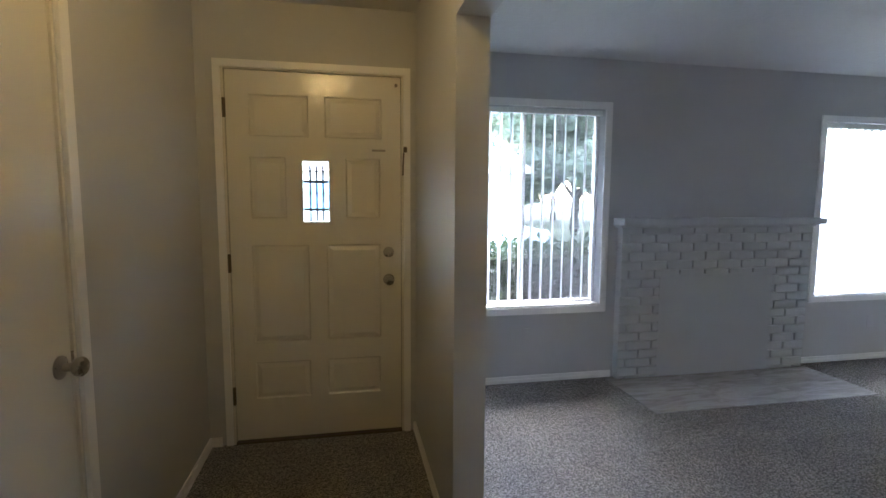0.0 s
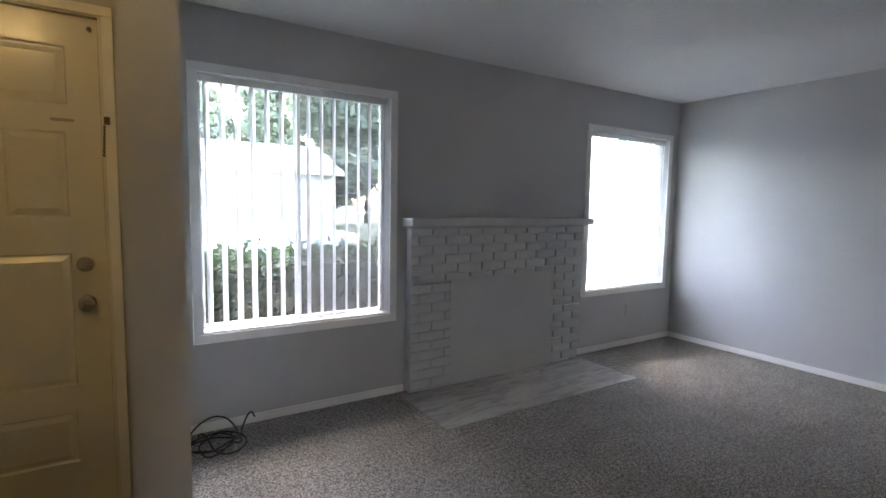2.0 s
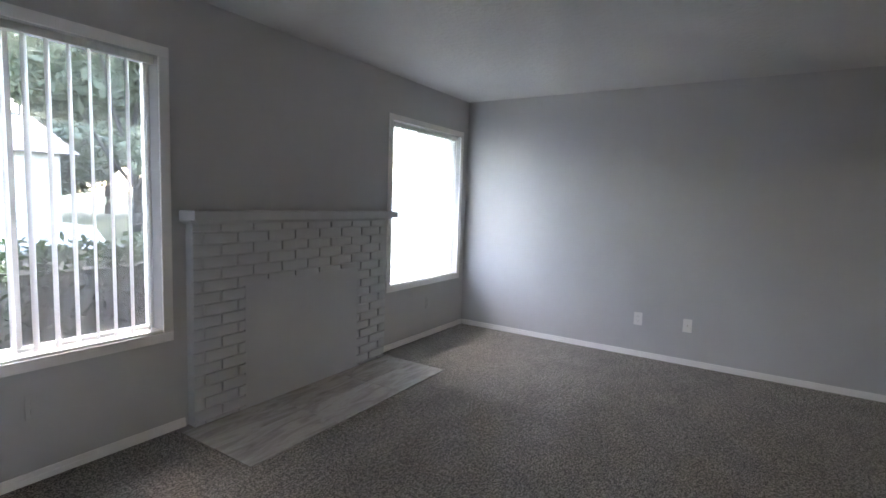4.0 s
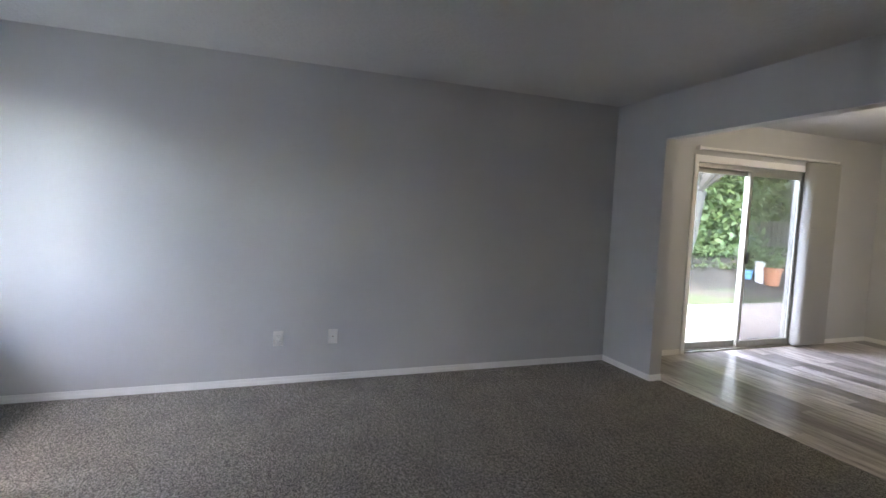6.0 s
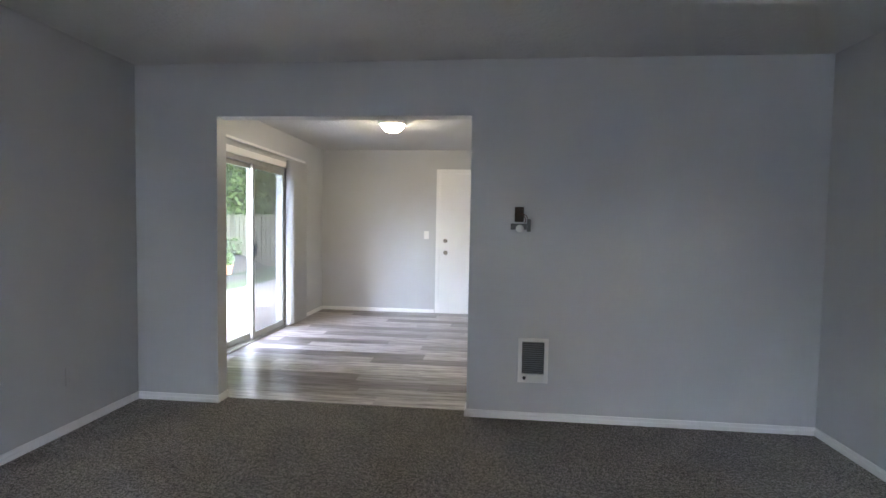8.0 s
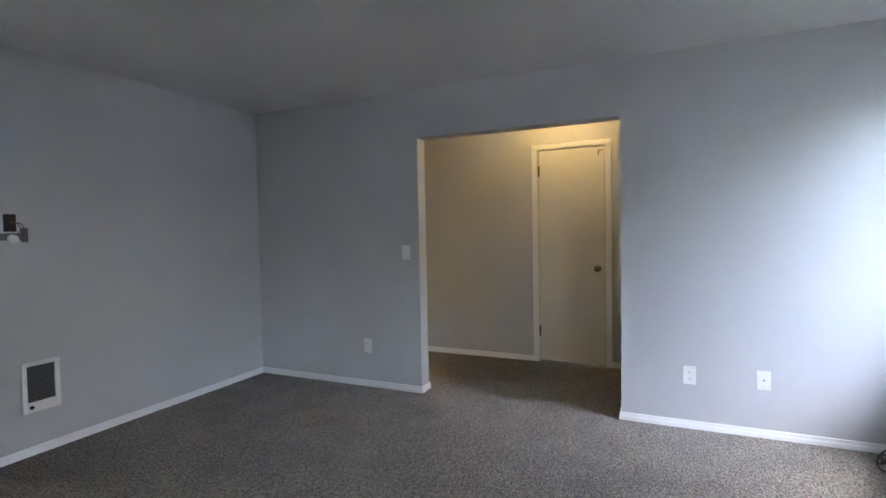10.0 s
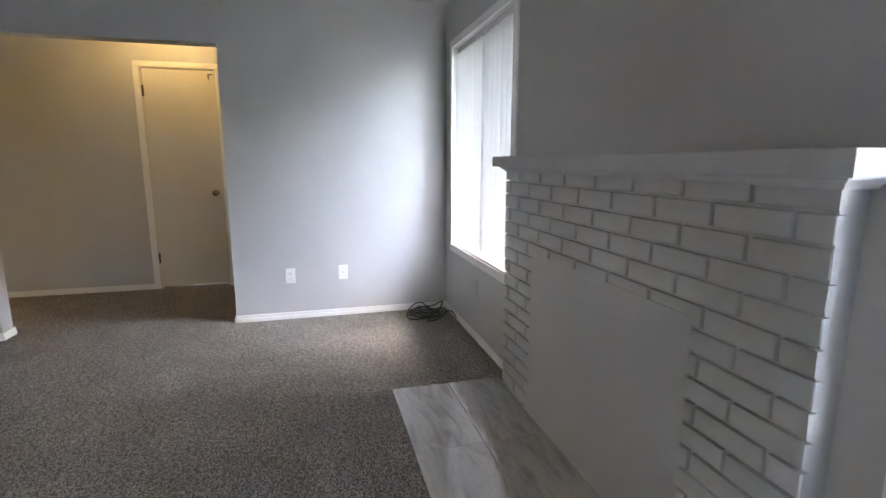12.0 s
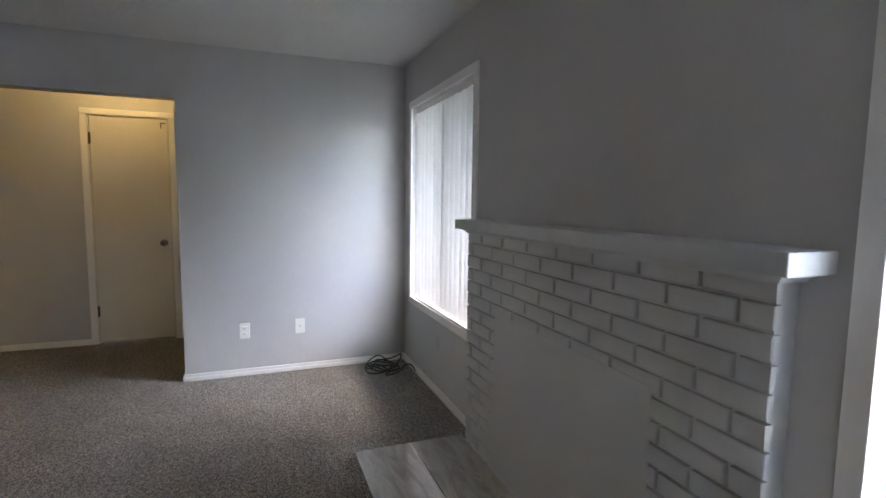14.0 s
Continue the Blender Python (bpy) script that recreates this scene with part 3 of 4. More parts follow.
deadbolt(back_door, (4.29, KB - 0.004, 1.07), (0, 1, 0))

passage_door = thing("door_passage", (-1.0, 0.1, 0), "pale door with cream casing in the lit passage", "door")
passage_door["kind"] = "structure"
part("leaf", boxes((-0.999, -0.30, 0.012, -0.985, 0.40, 1.84), bevel=0.002), DOOR, passage_door)
casing(passage_door, 'x', -1.0, 1, -0.31, 0.41, 0.0, 1.85, 0.055, t=0.03, bottom=False)

# ---- fireplace ----
fire = thing("fireplace", (3.87, 4.4, 0), "grey painted brick fireplace with its opening plastered over", "fireplace")
FX0, FX1, FY = 3.03, 4.708, 4.36
part("core", boxes((FX0 + 0.010, FY + 0.0155, 0.0, FX1 - 0.010, F, 1.16)), BRICK, fire)
bm = boxes((3.358, FY + 0.0005, 0.004, 4.366, FY + 0.015, 0.806), bevel=0.004)
part("infill_panel", bm, INFILL, fire, "smooth plaster panel filling the firebox")
part("mantel", boxes((3.004, 4.292, 1.186, 4.773, F, 1.238), bevel=0.004), BRICK, fire, "thick painted mantel shelf")
prof = [(0.0, 1.186), (-0.026, 1.186), (-0.026, 1.182), (-0.021, 1.177), (-0.013, 1.172), (-0.007, 1.166), (-0.005, 1.162), (0.0, 1.162)]
bm = bmesh.new()
ends = []
for x, s in ((FX0, -1), (FX1, 1)):
    ends.append([bm.verts.new((x - s * dy_, FY + 0.001 + dy_, z)) for dy_, z in prof])
    ends.append([bm.verts.new((x - s * dy_, F, z)) for dy_, z in prof])
order = [ends[1], ends[0], ends[2], ends[3]]
for p, q in zip(order, order[1:]):
    for k in range(len(prof) - 1):
        bm.faces.new((p[k], p[k + 1], q[k + 1], q[k]))
part("moulding", bm, BRICK, fire, "small cove moulding under the shelf")

# ---- electrical plates ----


def outlet(at, rz, label, kind="outlet", over=False):
    """A plate on a wall; its local y points into the wall."""
    ob = thing("wall_outlet" if kind != "switch" else "light_switch", at, label, "outlet" if kind != "switch" else "switch", "wall plates")
    def add(name, bm, mat):
        o = new(name, finish(bm, name, mat))
        o.parent = ob
    add("plate", boxes((-0.036, -0.006, -0.058, 0.036, 0.0, 0.058), bevel=0.003), WALL if over else NICKEL if kind == "metal" else PLATE)
    if kind == "outlet":
        for z in (-0.021, 0.021):
            add("receptacle", boxes((-0.016, -0.009, z - 0.014, 0.016, -0.004, z + 0.014), bevel=0.002), WALL if over else PLATE)
            if over:
                continue
            add("slots", boxes((-0.008, -0.0095, z - 0.003, -0.006, -0.0085, z + 0.007), (0.006, -0.0095, z - 0.003, 0.008, -0.0085, z + 0.006), (-0.002, -0.0095, z - 0.010, 0.002, -0.0085, z - 0.006)), PLATE_DARK)
    elif kind == "jack":
        bm = bmesh.new()
        lathe(bm, (0, -0.004, 0), (0, -1, 0), [(0, 0.006), (0.004, 0.006), (0.010, 0.0045), (0.011, 0.001)], 10)
        add("jack", bm, NICKEL)
    elif kind == "switch":
        add("toggle", boxes((-0.005, -0.016, -0.006, 0.005, -0.004, 0.012), bevel=0.002), PLATE)
    ob.matrix_basis = pose(*at, 0, 0, rz)
    return ob


outlet((R, 2.60, 0.345), -90, "white duplex outlet on the grey wall")
outlet((R, 2.197, 0.345), -90, "white cable jack plate on the grey wall", "jack")
outlet((R, 0.214, 0.34), -90, "outlet plate painted over in wall grey", "outlet", True)
outlet((L, 0.80, 0.341), 90, "white outlet plate low on the partition", "outlet")
outlet((L, 1.178, 1.12), 90, "white light switch beside the hall opening", "switch")
outlet((L, 3.201, 0.341), 90, "white duplex outlet low on the partition")
outlet((L, 3.60, 0.35), 90, "white cable jack plate on the partition", "jack")
outlet((2.33, F, 0.355), 0, "outlet plate painted over below the front window", "outlet", True)
outlet((5.48, F, 0.342), 0, "outlet plate painted over below the window", "outlet", True)
outlet((4.57, KB, 1.15), 180, "white light switch beside the back door", "switch")
outlet((3.17, KB, 1.315), 180, "small metal outlet plate above the wall hatch", "metal")
outlet((R, -1.0, 1.15), -90, "light switch painted over beside the patio door", "switch", True)

# ---- wall heater and open thermostat box ----
heater = thing("wall_heater", (3.32, B, 0.255), "white electric wall heater with a dark grille", "heater")
part("frame", boxes(*cells('y', B, B + 0.018, 3.222, 3.42, 0.255, 0.553, [(3.248, 3.395, 0.315, 0.53)]), bevel=0.002), PLATE, heater)
part("backing", boxes((3.248, B + 0.001, 0.315, 3.395, B + 0.003, 0.53)), PLATE_DARK, heater)
for k in range(15):
    z = 0.322 + 0.0142 * k
    part("louvre", boxes((3.249, B + 0.004, z, 3.394, B + 0.013, z + 0.0065)), GRILLE, heater)
part("dial", lathe(bmesh.new(), (3.378, B + 0.018, 0.287), (0, 1, 0), [(0, 0.011), (0.01, 0.010), (0.011, 0.002)], 14), PLATE_DARK, heater)
thermostat = thing("thermostat_box", (3.43, B, 1.26), "open wall box with a loose hanging thermostat", "thermostat")
# Flat dark plate; its colour stands in for shade inside the open box.
part("box_shade_patch", boxes((3.405, B, 1.325, 3.465, B + 0.003, 1.425)), RECESS_SHADE, thermostat, "flat dark patch for the shade in the open box")
bm = boxes((3.36, B + 0.004, 1.275, 3.49, B + 0.012, 1.315), bevel=0.003)
box(bm, 3.36, B + 0.004, 1.262, 3.385, B + 0.03, 1.345, bevel=0.003)
part("bracket", bm, plain("grey_metal", (0.12, 0.12, 0.125), 0.4, 0.5), thermostat, "loose grey mounting bracket")
part("dial", lathe(bmesh.new(), (3.43, B + 0.008, 1.283), (0, 1, 0), [(0, 0.026), (0.022, 0.024), (0.026, 0.018), (0.027, 0.002)], 20), PLATE, thermostat, "white round dial", True)
bm = bmesh.new()
for dx in (-0.008, 0.008):
    pts = [Vector((3.43 + dx, B + 0.004, 1.38)), Vector((3.40 + dx, B + 0.03, 1.37)), Vector((3.385 + dx, B + 0.028, 1.34)), Vector((3.39 + dx, B + 0.015, 1.315))]
    for p, q in zip(pts, pts[1:]):
        cyl(bm, p, q, 0.0025, seg=6)
part("wires", bm, plain("red_wire", (0.10, 0.025, 0.02), 0.5), thermostat, "short loose wires")

# ---- ceiling lights ----


def dome(name, at, r, glow, label, pan=False):
    x, y = at
    ob = thing(name, (x, y, H - 0.13), label, "ceiling light")
    part("canopy", lathe(bmesh.new(), (x, y, H), (0, 0, -1), [(0, r * 1.08), (0.012, r * 1.14), (0.036, r * 1.12), (0.04, r * 1.0), (0.03, r * 0.5)], 32), PLATE, ob, "", True)
    part("shade", lathe(bmesh.new(), (x, y, H - 0.026), (0, 0, -1), [(0, r * 0.97), (0.02, r * 0.95), (0.045, r * 0.84), (0.07, r * 0.62), (0.085, r * 0.35), (0.09, 0.01)], 32), glow, ob, "glowing frosted glass dome", True)
    # Unseen pan, added to keep the lamp's light off the entry floor.
    if pan:
        part("pan", lathe(bmesh.new(), (x, y, H - 0.085), (0, 0, -1), [(0, r * 0.93), (0.006, r * 0.95), (0.03, r * 0.7), (0.036, 0.02)], 32), BRONZE, ob, "bronze pan added under the glass to shade the floor", True)
    part("finial", lathe(bmesh.new(), (x, y, H - 0.112), (0, 0, -1), [(0, 0.008), (0.006, 0.010), (0.014, 0.004), (0.016, 0.001)], 10), NICKEL, ob)
    return ob


dome("ceiling_light", (4.69, -2.29), 0.13, DINING_GLOW, "lit frosted dome ceiling light in the dining room")
dome("ceiling_light", (0.85, 2.2), 0.14, HALL_GLOW, "lit warm dome ceiling light in the entry", True)
dome("ceiling_light", (-0.4, 0.2), 0.14, HALL_GLOW, "lit warm dome ceiling light in the passage")

# ---- hatch beside the back door ----
hatch = thing("wall_hatch", (3.09, KB, 0.86), "small dark hatch in the wall beside the back door", "hatch")
part("recess", boxes((2.9, KB - 0.14, 0.86, 3.275, KB - 0.13, 1.035)), COUNTER, hatch, "brown back of the hatch")
for k in range(5):
    part("slat", boxes((2.93 + 0.07 * k, KB - 0.128, 0.86, 2.95 + 0.07 * k, KB - 0.115, 1.035)), COUNTER, hatch)
bm = bmesh.new()
vs = [bm.verts.new(p) for p in ((2.9, KB, 0.86), (3.275, KB, 0.86), (3.275, KB, 0.925), (2.9, KB, 0.86), (2.9, KB - 0.11, 0.86), (3.275, KB - 0.11, 0.86), (3.275, KB - 0.11, 0.925))]
for f in ((0, 1, 2), (4, 6, 5), (0, 2, 6, 4), (1, 5, 6, 2), (0, 4, 5, 1)):
    bm.faces.new([vs[q] for q in f])
part("sloping_sill", bm, TRIM, hatch, "white sloping sill")

# ---- coiled cable ----
cu = bpy.data.curves.new("cable", 'CURVE')
cu.dimensions, cu.bevel_depth, cu.bevel_resolution = '3D', 0.0048, 2
sp = cu.splines.new('BEZIER')
rng = random.Random(4)
pts = [(2.0, 4.40, 0.05), (1.97, 4.36, 0.10), (1.90, 4.28, 0.02)]
for k in range(26):
    a = k * 1.15
    rr = 0.11 + 0.03 * math.sin(k * 1.7) + rng.uniform(-0.015, 0.015)
    pts.append((1.76 + rr * 1.15 * math.cos(a) + 0.02 * math.sin(k), 4.20 + rr * math.sin(a), 0.006 + 0.0016 * k + (0.075 if k % 9 == 5 else 0.02 if k % 4 == 1 else 0)))
sp.bezier_points.add(len(pts) - 1)
for p, c in zip(sp.bezier_points, pts):
    p.co = c
    p.handle_left_type = p.handle_right_type = 'AUTO'
cu.materials.append(CABLE)
tmp = new("cable_curve", cu)
bpy.context.view_layer.update()
me = bpy.data.meshes.new_from_object(tmp.evaluated_get(bpy.context.evaluated_depsgraph_get()))
bpy.data.objects.remove(tmp)
me.materials.clear()
me.materials.append(CABLE)
tagged(new("coiled_cable", me), "black coaxial cable coiled on the carpet corner", "cable")

# ---- outdoors ----
tagged(part("ground", boxes((-400, -400, -0.5, 400, 400, -0.2)), LAWN), "patchy lawn and ground", "ground", "", "structure")
tagged(part("patio", boxes((R + 0.15, -9.0, -0.2, 8.75, 1.0, -0.06)), CONCRETE), "pale concrete patio slab", "patio", "", "structure")
tagged(part("porch", boxes((-1.5, FD + 0.15, -0.2, 1.40, 6.3, -0.03)), CONCRETE), "concrete porch slab", "porch", "", "structure")
tagged(part("road", boxes((-200, 9.5, -0.2, 200, 16.5, -0.19)), ASPHALT), "grey asphalt street", "road", "", "structure")


def leaf_cloud(name, spots, size, count, material, seed, parent=None, label=""):
    """Many small folded leaves scattered through ellipsoids (centre, radii)."""
    rg = np.random.default_rng(seed)
    vol = np.array([s[1][0] * s[1][1] * s[1][2] for s in spots])
    pick = rg.choice(len(spots), count, p=vol / vol.sum())
    c = np.array([s[0] for s in spots])[pick]
    r = np.array([s[1] for s in spots])[pick]
    d = rg.normal(size=(count, 3))
    d /= np.linalg.norm(d, axis=1)[:, None]
    pos = c + d * r * rg.uniform(0.45, 1.0, (count, 1)) ** 0.6
    a = rg.normal(size=(count, 3))
    a /= np.linalg.norm(a, axis=1)[:, None]
    b = np.cross(a, rg.normal(size=(count, 3)))
    b /= np.linalg.norm(b, axis=1)[:, None]
    s = size * rg.uniform(0.6, 1.3, (count, 1))
    v = np.stack([pos - a * s, pos + b * s * 0.5, pos + a * s, pos - b * s * 0.5], 1).reshape(-1, 3)
    f = np.arange(count * 4).reshape(-1, 4)
    if parent is not None:
        v = v - np.array(base_of(parent))
    me = bpy.data.meshes.new(name)
    me.from_pydata(v.tolist(), [], f.tolist())
    me.materials.append(material)
    ob = new(name, me)
    if parent is not None:
        ob.parent = parent
    if label:
        tagged(ob, label)
    return ob


def slab_cloud(name, lo, hi, size, count, material, seed, label, category):
    """Leaves through a box, dense at its skin."""
    rg = np.random.default_rng(seed)
    lo, hi = np.array(lo), np.array(hi)
    u = rg.uniform(0, 1, (count, 3))
    k = rg.integers(0, 3, count)
    u[np.arange(count), k] = np.where(rg.uniform(size=count) < 0.5, 0.06, 0.94) + rg.normal(0, 0.05, count)
    pos = lo + u * (hi - lo)
    a = rg.normal(size=(count, 3))
    a /= np.linalg.norm(a, axis=1)[:, None]
    b = np.cross(a, rg.normal(size=(count, 3)))
    b /= np.linalg.norm(b, axis=1)[:, None]
    s = size * rg.uniform(0.6, 1.3, (count, 1))
    v = np.stack([pos - a * s, pos + b * s * 0.5, pos + a * s, pos - b * s * 0.5], 1).reshape(-1, 3)
    me = bpy.data.meshes.new(name)
    me.from_pydata(v.tolist(), [], np.arange(count * 4).reshape(-1, 4).tolist())
    me.materials.append(material)
    return tagged(new(name, me), label, category, "", "stuff")


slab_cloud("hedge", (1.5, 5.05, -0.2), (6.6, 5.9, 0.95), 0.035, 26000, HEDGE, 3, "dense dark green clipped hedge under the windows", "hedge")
# Solid dark box stands in for the shade deep in the hedge.
part("hedge_shade_core", boxes((1.6, 5.15, -0.2, 6.5, 5.75, 0.85)), plain("hedge_shade", (0.02, 0.025, 0.015), 0.9), None)
tagged(bpy.data.objects["hedge_shade_core"], "dark box standing in for shade inside the hedge", "hedge", "", "stuff")


def limb(bm, a, b, r0, r1, seg=10, bends=4, wob=0.08, rg=random):
    pts = [Vector(a).lerp(Vector(b), k / bends) for k in range(bends + 1)]
    for p in pts[1:-1]:
        p += Vector((rg.uniform(-wob, wob), rg.uniform(-wob, wob), rg.uniform(-wob, wob) * 0.4))
    rings = []
    for k, p in enumerate(pts):
        d = (pts[min(k + 1, bends)] - pts[max(k - 1, 0)]).normalized()
        q = d.to_track_quat("Z", "Y").to_matrix()
        r = r0 + (r1 - r0) * k / bends
        rings.append([bm.verts.new(p + q @ Vector((r * math.cos(t) * (1 + 0.12 * math.sin(3 * t + k)), r * math.sin(t), 0))) for t in (2 * math.pi * j / seg for j in range(seg))])
    for p, q in zip(rings, rings[1:]):
        for j in range(seg):
            bm.faces.new((p[j], p[(j + 1) % seg], q[(j + 1) % seg], q[j]))
    bm.faces.new(rings[-1])


def a_tree(at, top, r, crown, leaves, seed, label, size=0.09, lean=(0, 0), material=LEAF, split=0.5, low=0.75):
    x, y, z = at
    t = thing("tree", at, label, "tree")
    rg = random.Random(seed)
    bm = bmesh.new()
    fork = (x + lean[0] * 0.6, y + lean[1] * 0.6, z + top * split)
    limb(bm, (x, y, z - 0.5), fork, r, r * 0.72, 14, 5, 0.05, rg)
    tips = []
    for k in range(7):
        a = k * 0.9 + rg.uniform(-0.3, 0.3)
        tip = (fork[0] + lean[0] * 0.6 + crown * 0.6 * math.cos(a), fork[1] + lean[1] * 0.6 + crown * 0.6 * math.sin(a), z + top * rg.uniform(low, 1.0))
        limb(bm, fork, tip, r * (0.62 if k < 2 else 0.33), r * 0.08, 8, 5, 0.15, rg)
        tips.append(tip)
    part("trunk", bm, BARK, t, "", True)
    spots = [((p[0] + rg.uniform(-.4, .4), p[1] + rg.uniform(-.4, .4), p[2] + rg.uniform(-0.5, 0.4)), (crown * rg.uniform(0.35, 0.55), crown * rg.uniform(0.35, 0.55), crown * rg.uniform(0.22, 0.35))) for p in tips for _ in range(2)]
    leaf_cloud("crown", spots, size, leaves, material, seed, t)
    return t


# unseen eaves, added to cut high sky light at hedge, windows and patio
structure("added_eaves", [(-2.0, F + 0.15, H + 0.02, R + 0.75, F + 1.05, H + 0.12), (R + 0.15, KB - 0.8, H + 0.02, R + 0.75, F + 0.15, H + 0.12), (-2.0, FD + 0.15, H + 0.02, 1.41, F + 0.15, H + 0.12)], SIDING, "pale eaves added out of view to block high sky light", "roof")
structure("added_eaves_edge", [(-2.0, F + 1.05, H - 0.03, R + 0.78, F + 1.08, H + 0.17), (R + 0.75, KB - 0.8, H - 0.03, R + 0.78, F + 1.05, H + 0.17)], TRIM, "white fascia along the added unseen eaves", "roof")

# garden behind the patio door
bm = bmesh.new()
nx, ny = 26, 40
grid = [[bm.verts.new((10.0 + 14.0 * i / nx, -24.0 + 36.0 * j / ny, -0.2 + 1.5 * (1 - math.exp(-max(0.0, (i - 2) / 7))) + 0.10 * noise.noise(Vector((i * 0.7, j * 0.7, 0))))) for j in range(ny + 1)] for i in range(nx + 1)]
for i in range(nx):
    for j in range(ny):
        bm.faces.new((grid[i][j], grid[i + 1][j], grid[i + 1][j + 1], grid[i][j + 1]))
tagged(part("bank", bm, SOIL, None, "", True), "bare earth bank behind the lawn", "bank", "", "structure")
slab_cloud("ivy_thicket", (12.8, -11.2, 0.5), (16.5, 5.0, 5.2), 0.12, 42000, IVY, 8, "green thicket of shrubs on the bank", "shrubs")
slab_cloud("ivy_thicket", (5.5, -18.5, 1.0), (17.5, -15.0, 6.0), 0.12, 30000, IVY, 18, "green shrubs above the garden fence", "shrubs")
# Dark boxes added as inner shade; they also hide sky between leaves.
tagged(part("thicket_shade_core", boxes((13.3, -10.8, 0.2, 16.0, 4.5, 4.6)), plain("thicket_shade", (0.03, 0.045, 0.02), 0.9), None), "dark box standing in for shade inside the thicket", "shrubs", "", "stuff")
tagged(part("shrub_shade_core", boxes((6.0, -17.8, 0.2, 17.0, -15.8, 5.4)), bpy.data.materials["thicket_shade"], None), "dark box standing in for shade inside the shrubs", "shrubs", "", "stuff")
slab_cloud("ground_cover", (12.0, -20.0, 0.2), (13.2, 2.0, 0.75), 0.06, 9000, IVY, 9, "low green ground cover on the bank", "plants")
a_tree((11.6, -6.62, 0.05), 7.0, 0.27, 5.6, 32000, 11, "leaning grey-barked tree on the bank", 0.12, (-0.5, -0.53), split=0.3)
a_tree((14.0, -14.5, 0.8), 7.5, 0.22, 5.0, 26000, 14, "tall leafy tree behind the garden", 0.11, (0.2, 0.3))


def pot(at, r, h, material, label):
    x, y, z = at
    t = thing("plant_pot", at, label, "plant pot", "garden pots")
    part("pot", lathe(bmesh.new(), at, (0, 0, 1), [(0, r * 0.7), (h * 0.85, r * 0.95), (h * 0.86, r * 1.08), (h, r * 1.08), (h, r * 0.9), (h * 0.9, r * 0.85)], 20), material, t, "", True)
    leaf_cloud("plant", [((x, y, z + h + 0.15), (r * 1.2, r * 1.2, 0.22))], 0.05, 260, IVY, int(x * 100), t)


pot((11.2, -9.55, -0.14), 0.22, 0.46, TERRA, "terracotta plant pot on the bank")
pot((11.65, -9.2, -0.1), 0.15, 0.3, BLUE, "blue glazed plant pot on the bank")
pot((10.9, -10.0, -0.16), 0.17, 0.26, TERRA, "low terracotta plant pot by the lawn")
pot((11.42, -9.38, -0.14), 0.13, 0.6, plain("white_glaze", (0.55, 0.55, 0.53), 0.3), "tall white plant pot on the bank")

fence = thing("garden_fence", (11.0, -13.0, -0.2), "weathered wooden garden fence", "fence")
me = finish(boxes((-0.01, -0.07, 0, 0.01, 0.07, 1.75), bevel=0.003), "board", FENCE)
for k in range(60):
    b_ = new("board", me)
    b_.parent = fence
    b_.matrix_basis = pose(-5.0 + 0.155 * k, 0.0, random.uniform(-0.02, 0.02), 0, 0, 90)
part("rail", boxes((6.0, -13.07, 0.1, 15.3, -13.012, 0.19)), FENCE, fence)
part("rail", boxes((6.0, -13.07, 1.1, 15.3, -13.012, 1.19)), FENCE, fence)

# street side
car = thing("parked_car", (3.2, 11.6, -0.19), "white parked car on the street", "car")
cx, cy = 3.2, 11.6
bm = bmesh.new()
prof = [(-2.15, 0.30), (-2.2, 0.62), (-2.0, 0.88), (-1.35, 0.95), (-0.75, 1.40), (0.55, 1.45), (1.25, 1.05), (2.0, 0.92), (2.2, 0.6), (2.15, 0.30)]
rings = []
for y, k in ((-0.85, 0.96), (-0.78, 1.0), (0.78, 1.0), (0.85, 0.96)):
    rings.append([bm.verts.new((cx + px * k, cy + y * (0.86 if pz > 1.2 else 1), -0.19 + pz)) for px, pz in prof])
for a, b in zip(rings, rings[1:]):
    for k in range(len(prof)):
        bm.faces.new((a[k], a[(k + 1) % len(prof)], b[(k + 1) % len(prof)], b[k]))
bm.faces.new(rings[0])
bm.faces.new(rings[-1][::-1])
part("body", bm, CARPAINT, car, "", True)
# Pale grey base colour stands in for bright sky reflected in the panes.
SKYLIT_GLASS = plain("car_glass", (0.36, 0.38, 0.40), 0.15, bump=0)
bm = bmesh.new()
vs = [bm.verts.new((cx + px, cy - (0.75 if pz > 1.2 else 0.87), -0.19 + pz)) for px, pz in ((-1.2, 0.97), (-0.7, 1.34), (0.5, 1.38), (1.05, 1.05))]
bm.faces.new(vs)
bm.normal_update()
bmesh.ops.solidify(bm, geom=bm.faces[:], thickness=0.06)
part("window", bm, SKYLIT_GLASS, car)
for wx in (-1.35, 1.35):
    for wy in (-0.86, 0.66):
        wh = part("wheel", lathe(bmesh.new(), (cx + wx, cy + wy, 0.13), (0, 1, 0), [(0, 0.2), (0.0, 0.30), (0.03, 0.32), (0.17, 0.32), (0.2, 0.30), (0.2, 0.2)], 20), RUBBER, car)
        part("rim", lathe(bmesh.new(), (cx + wx, cy + wy - 0.005, 0.13), (0, 1, 0), [(0, 0.19), (0.21, 0.19)], 16), ALU, wh)


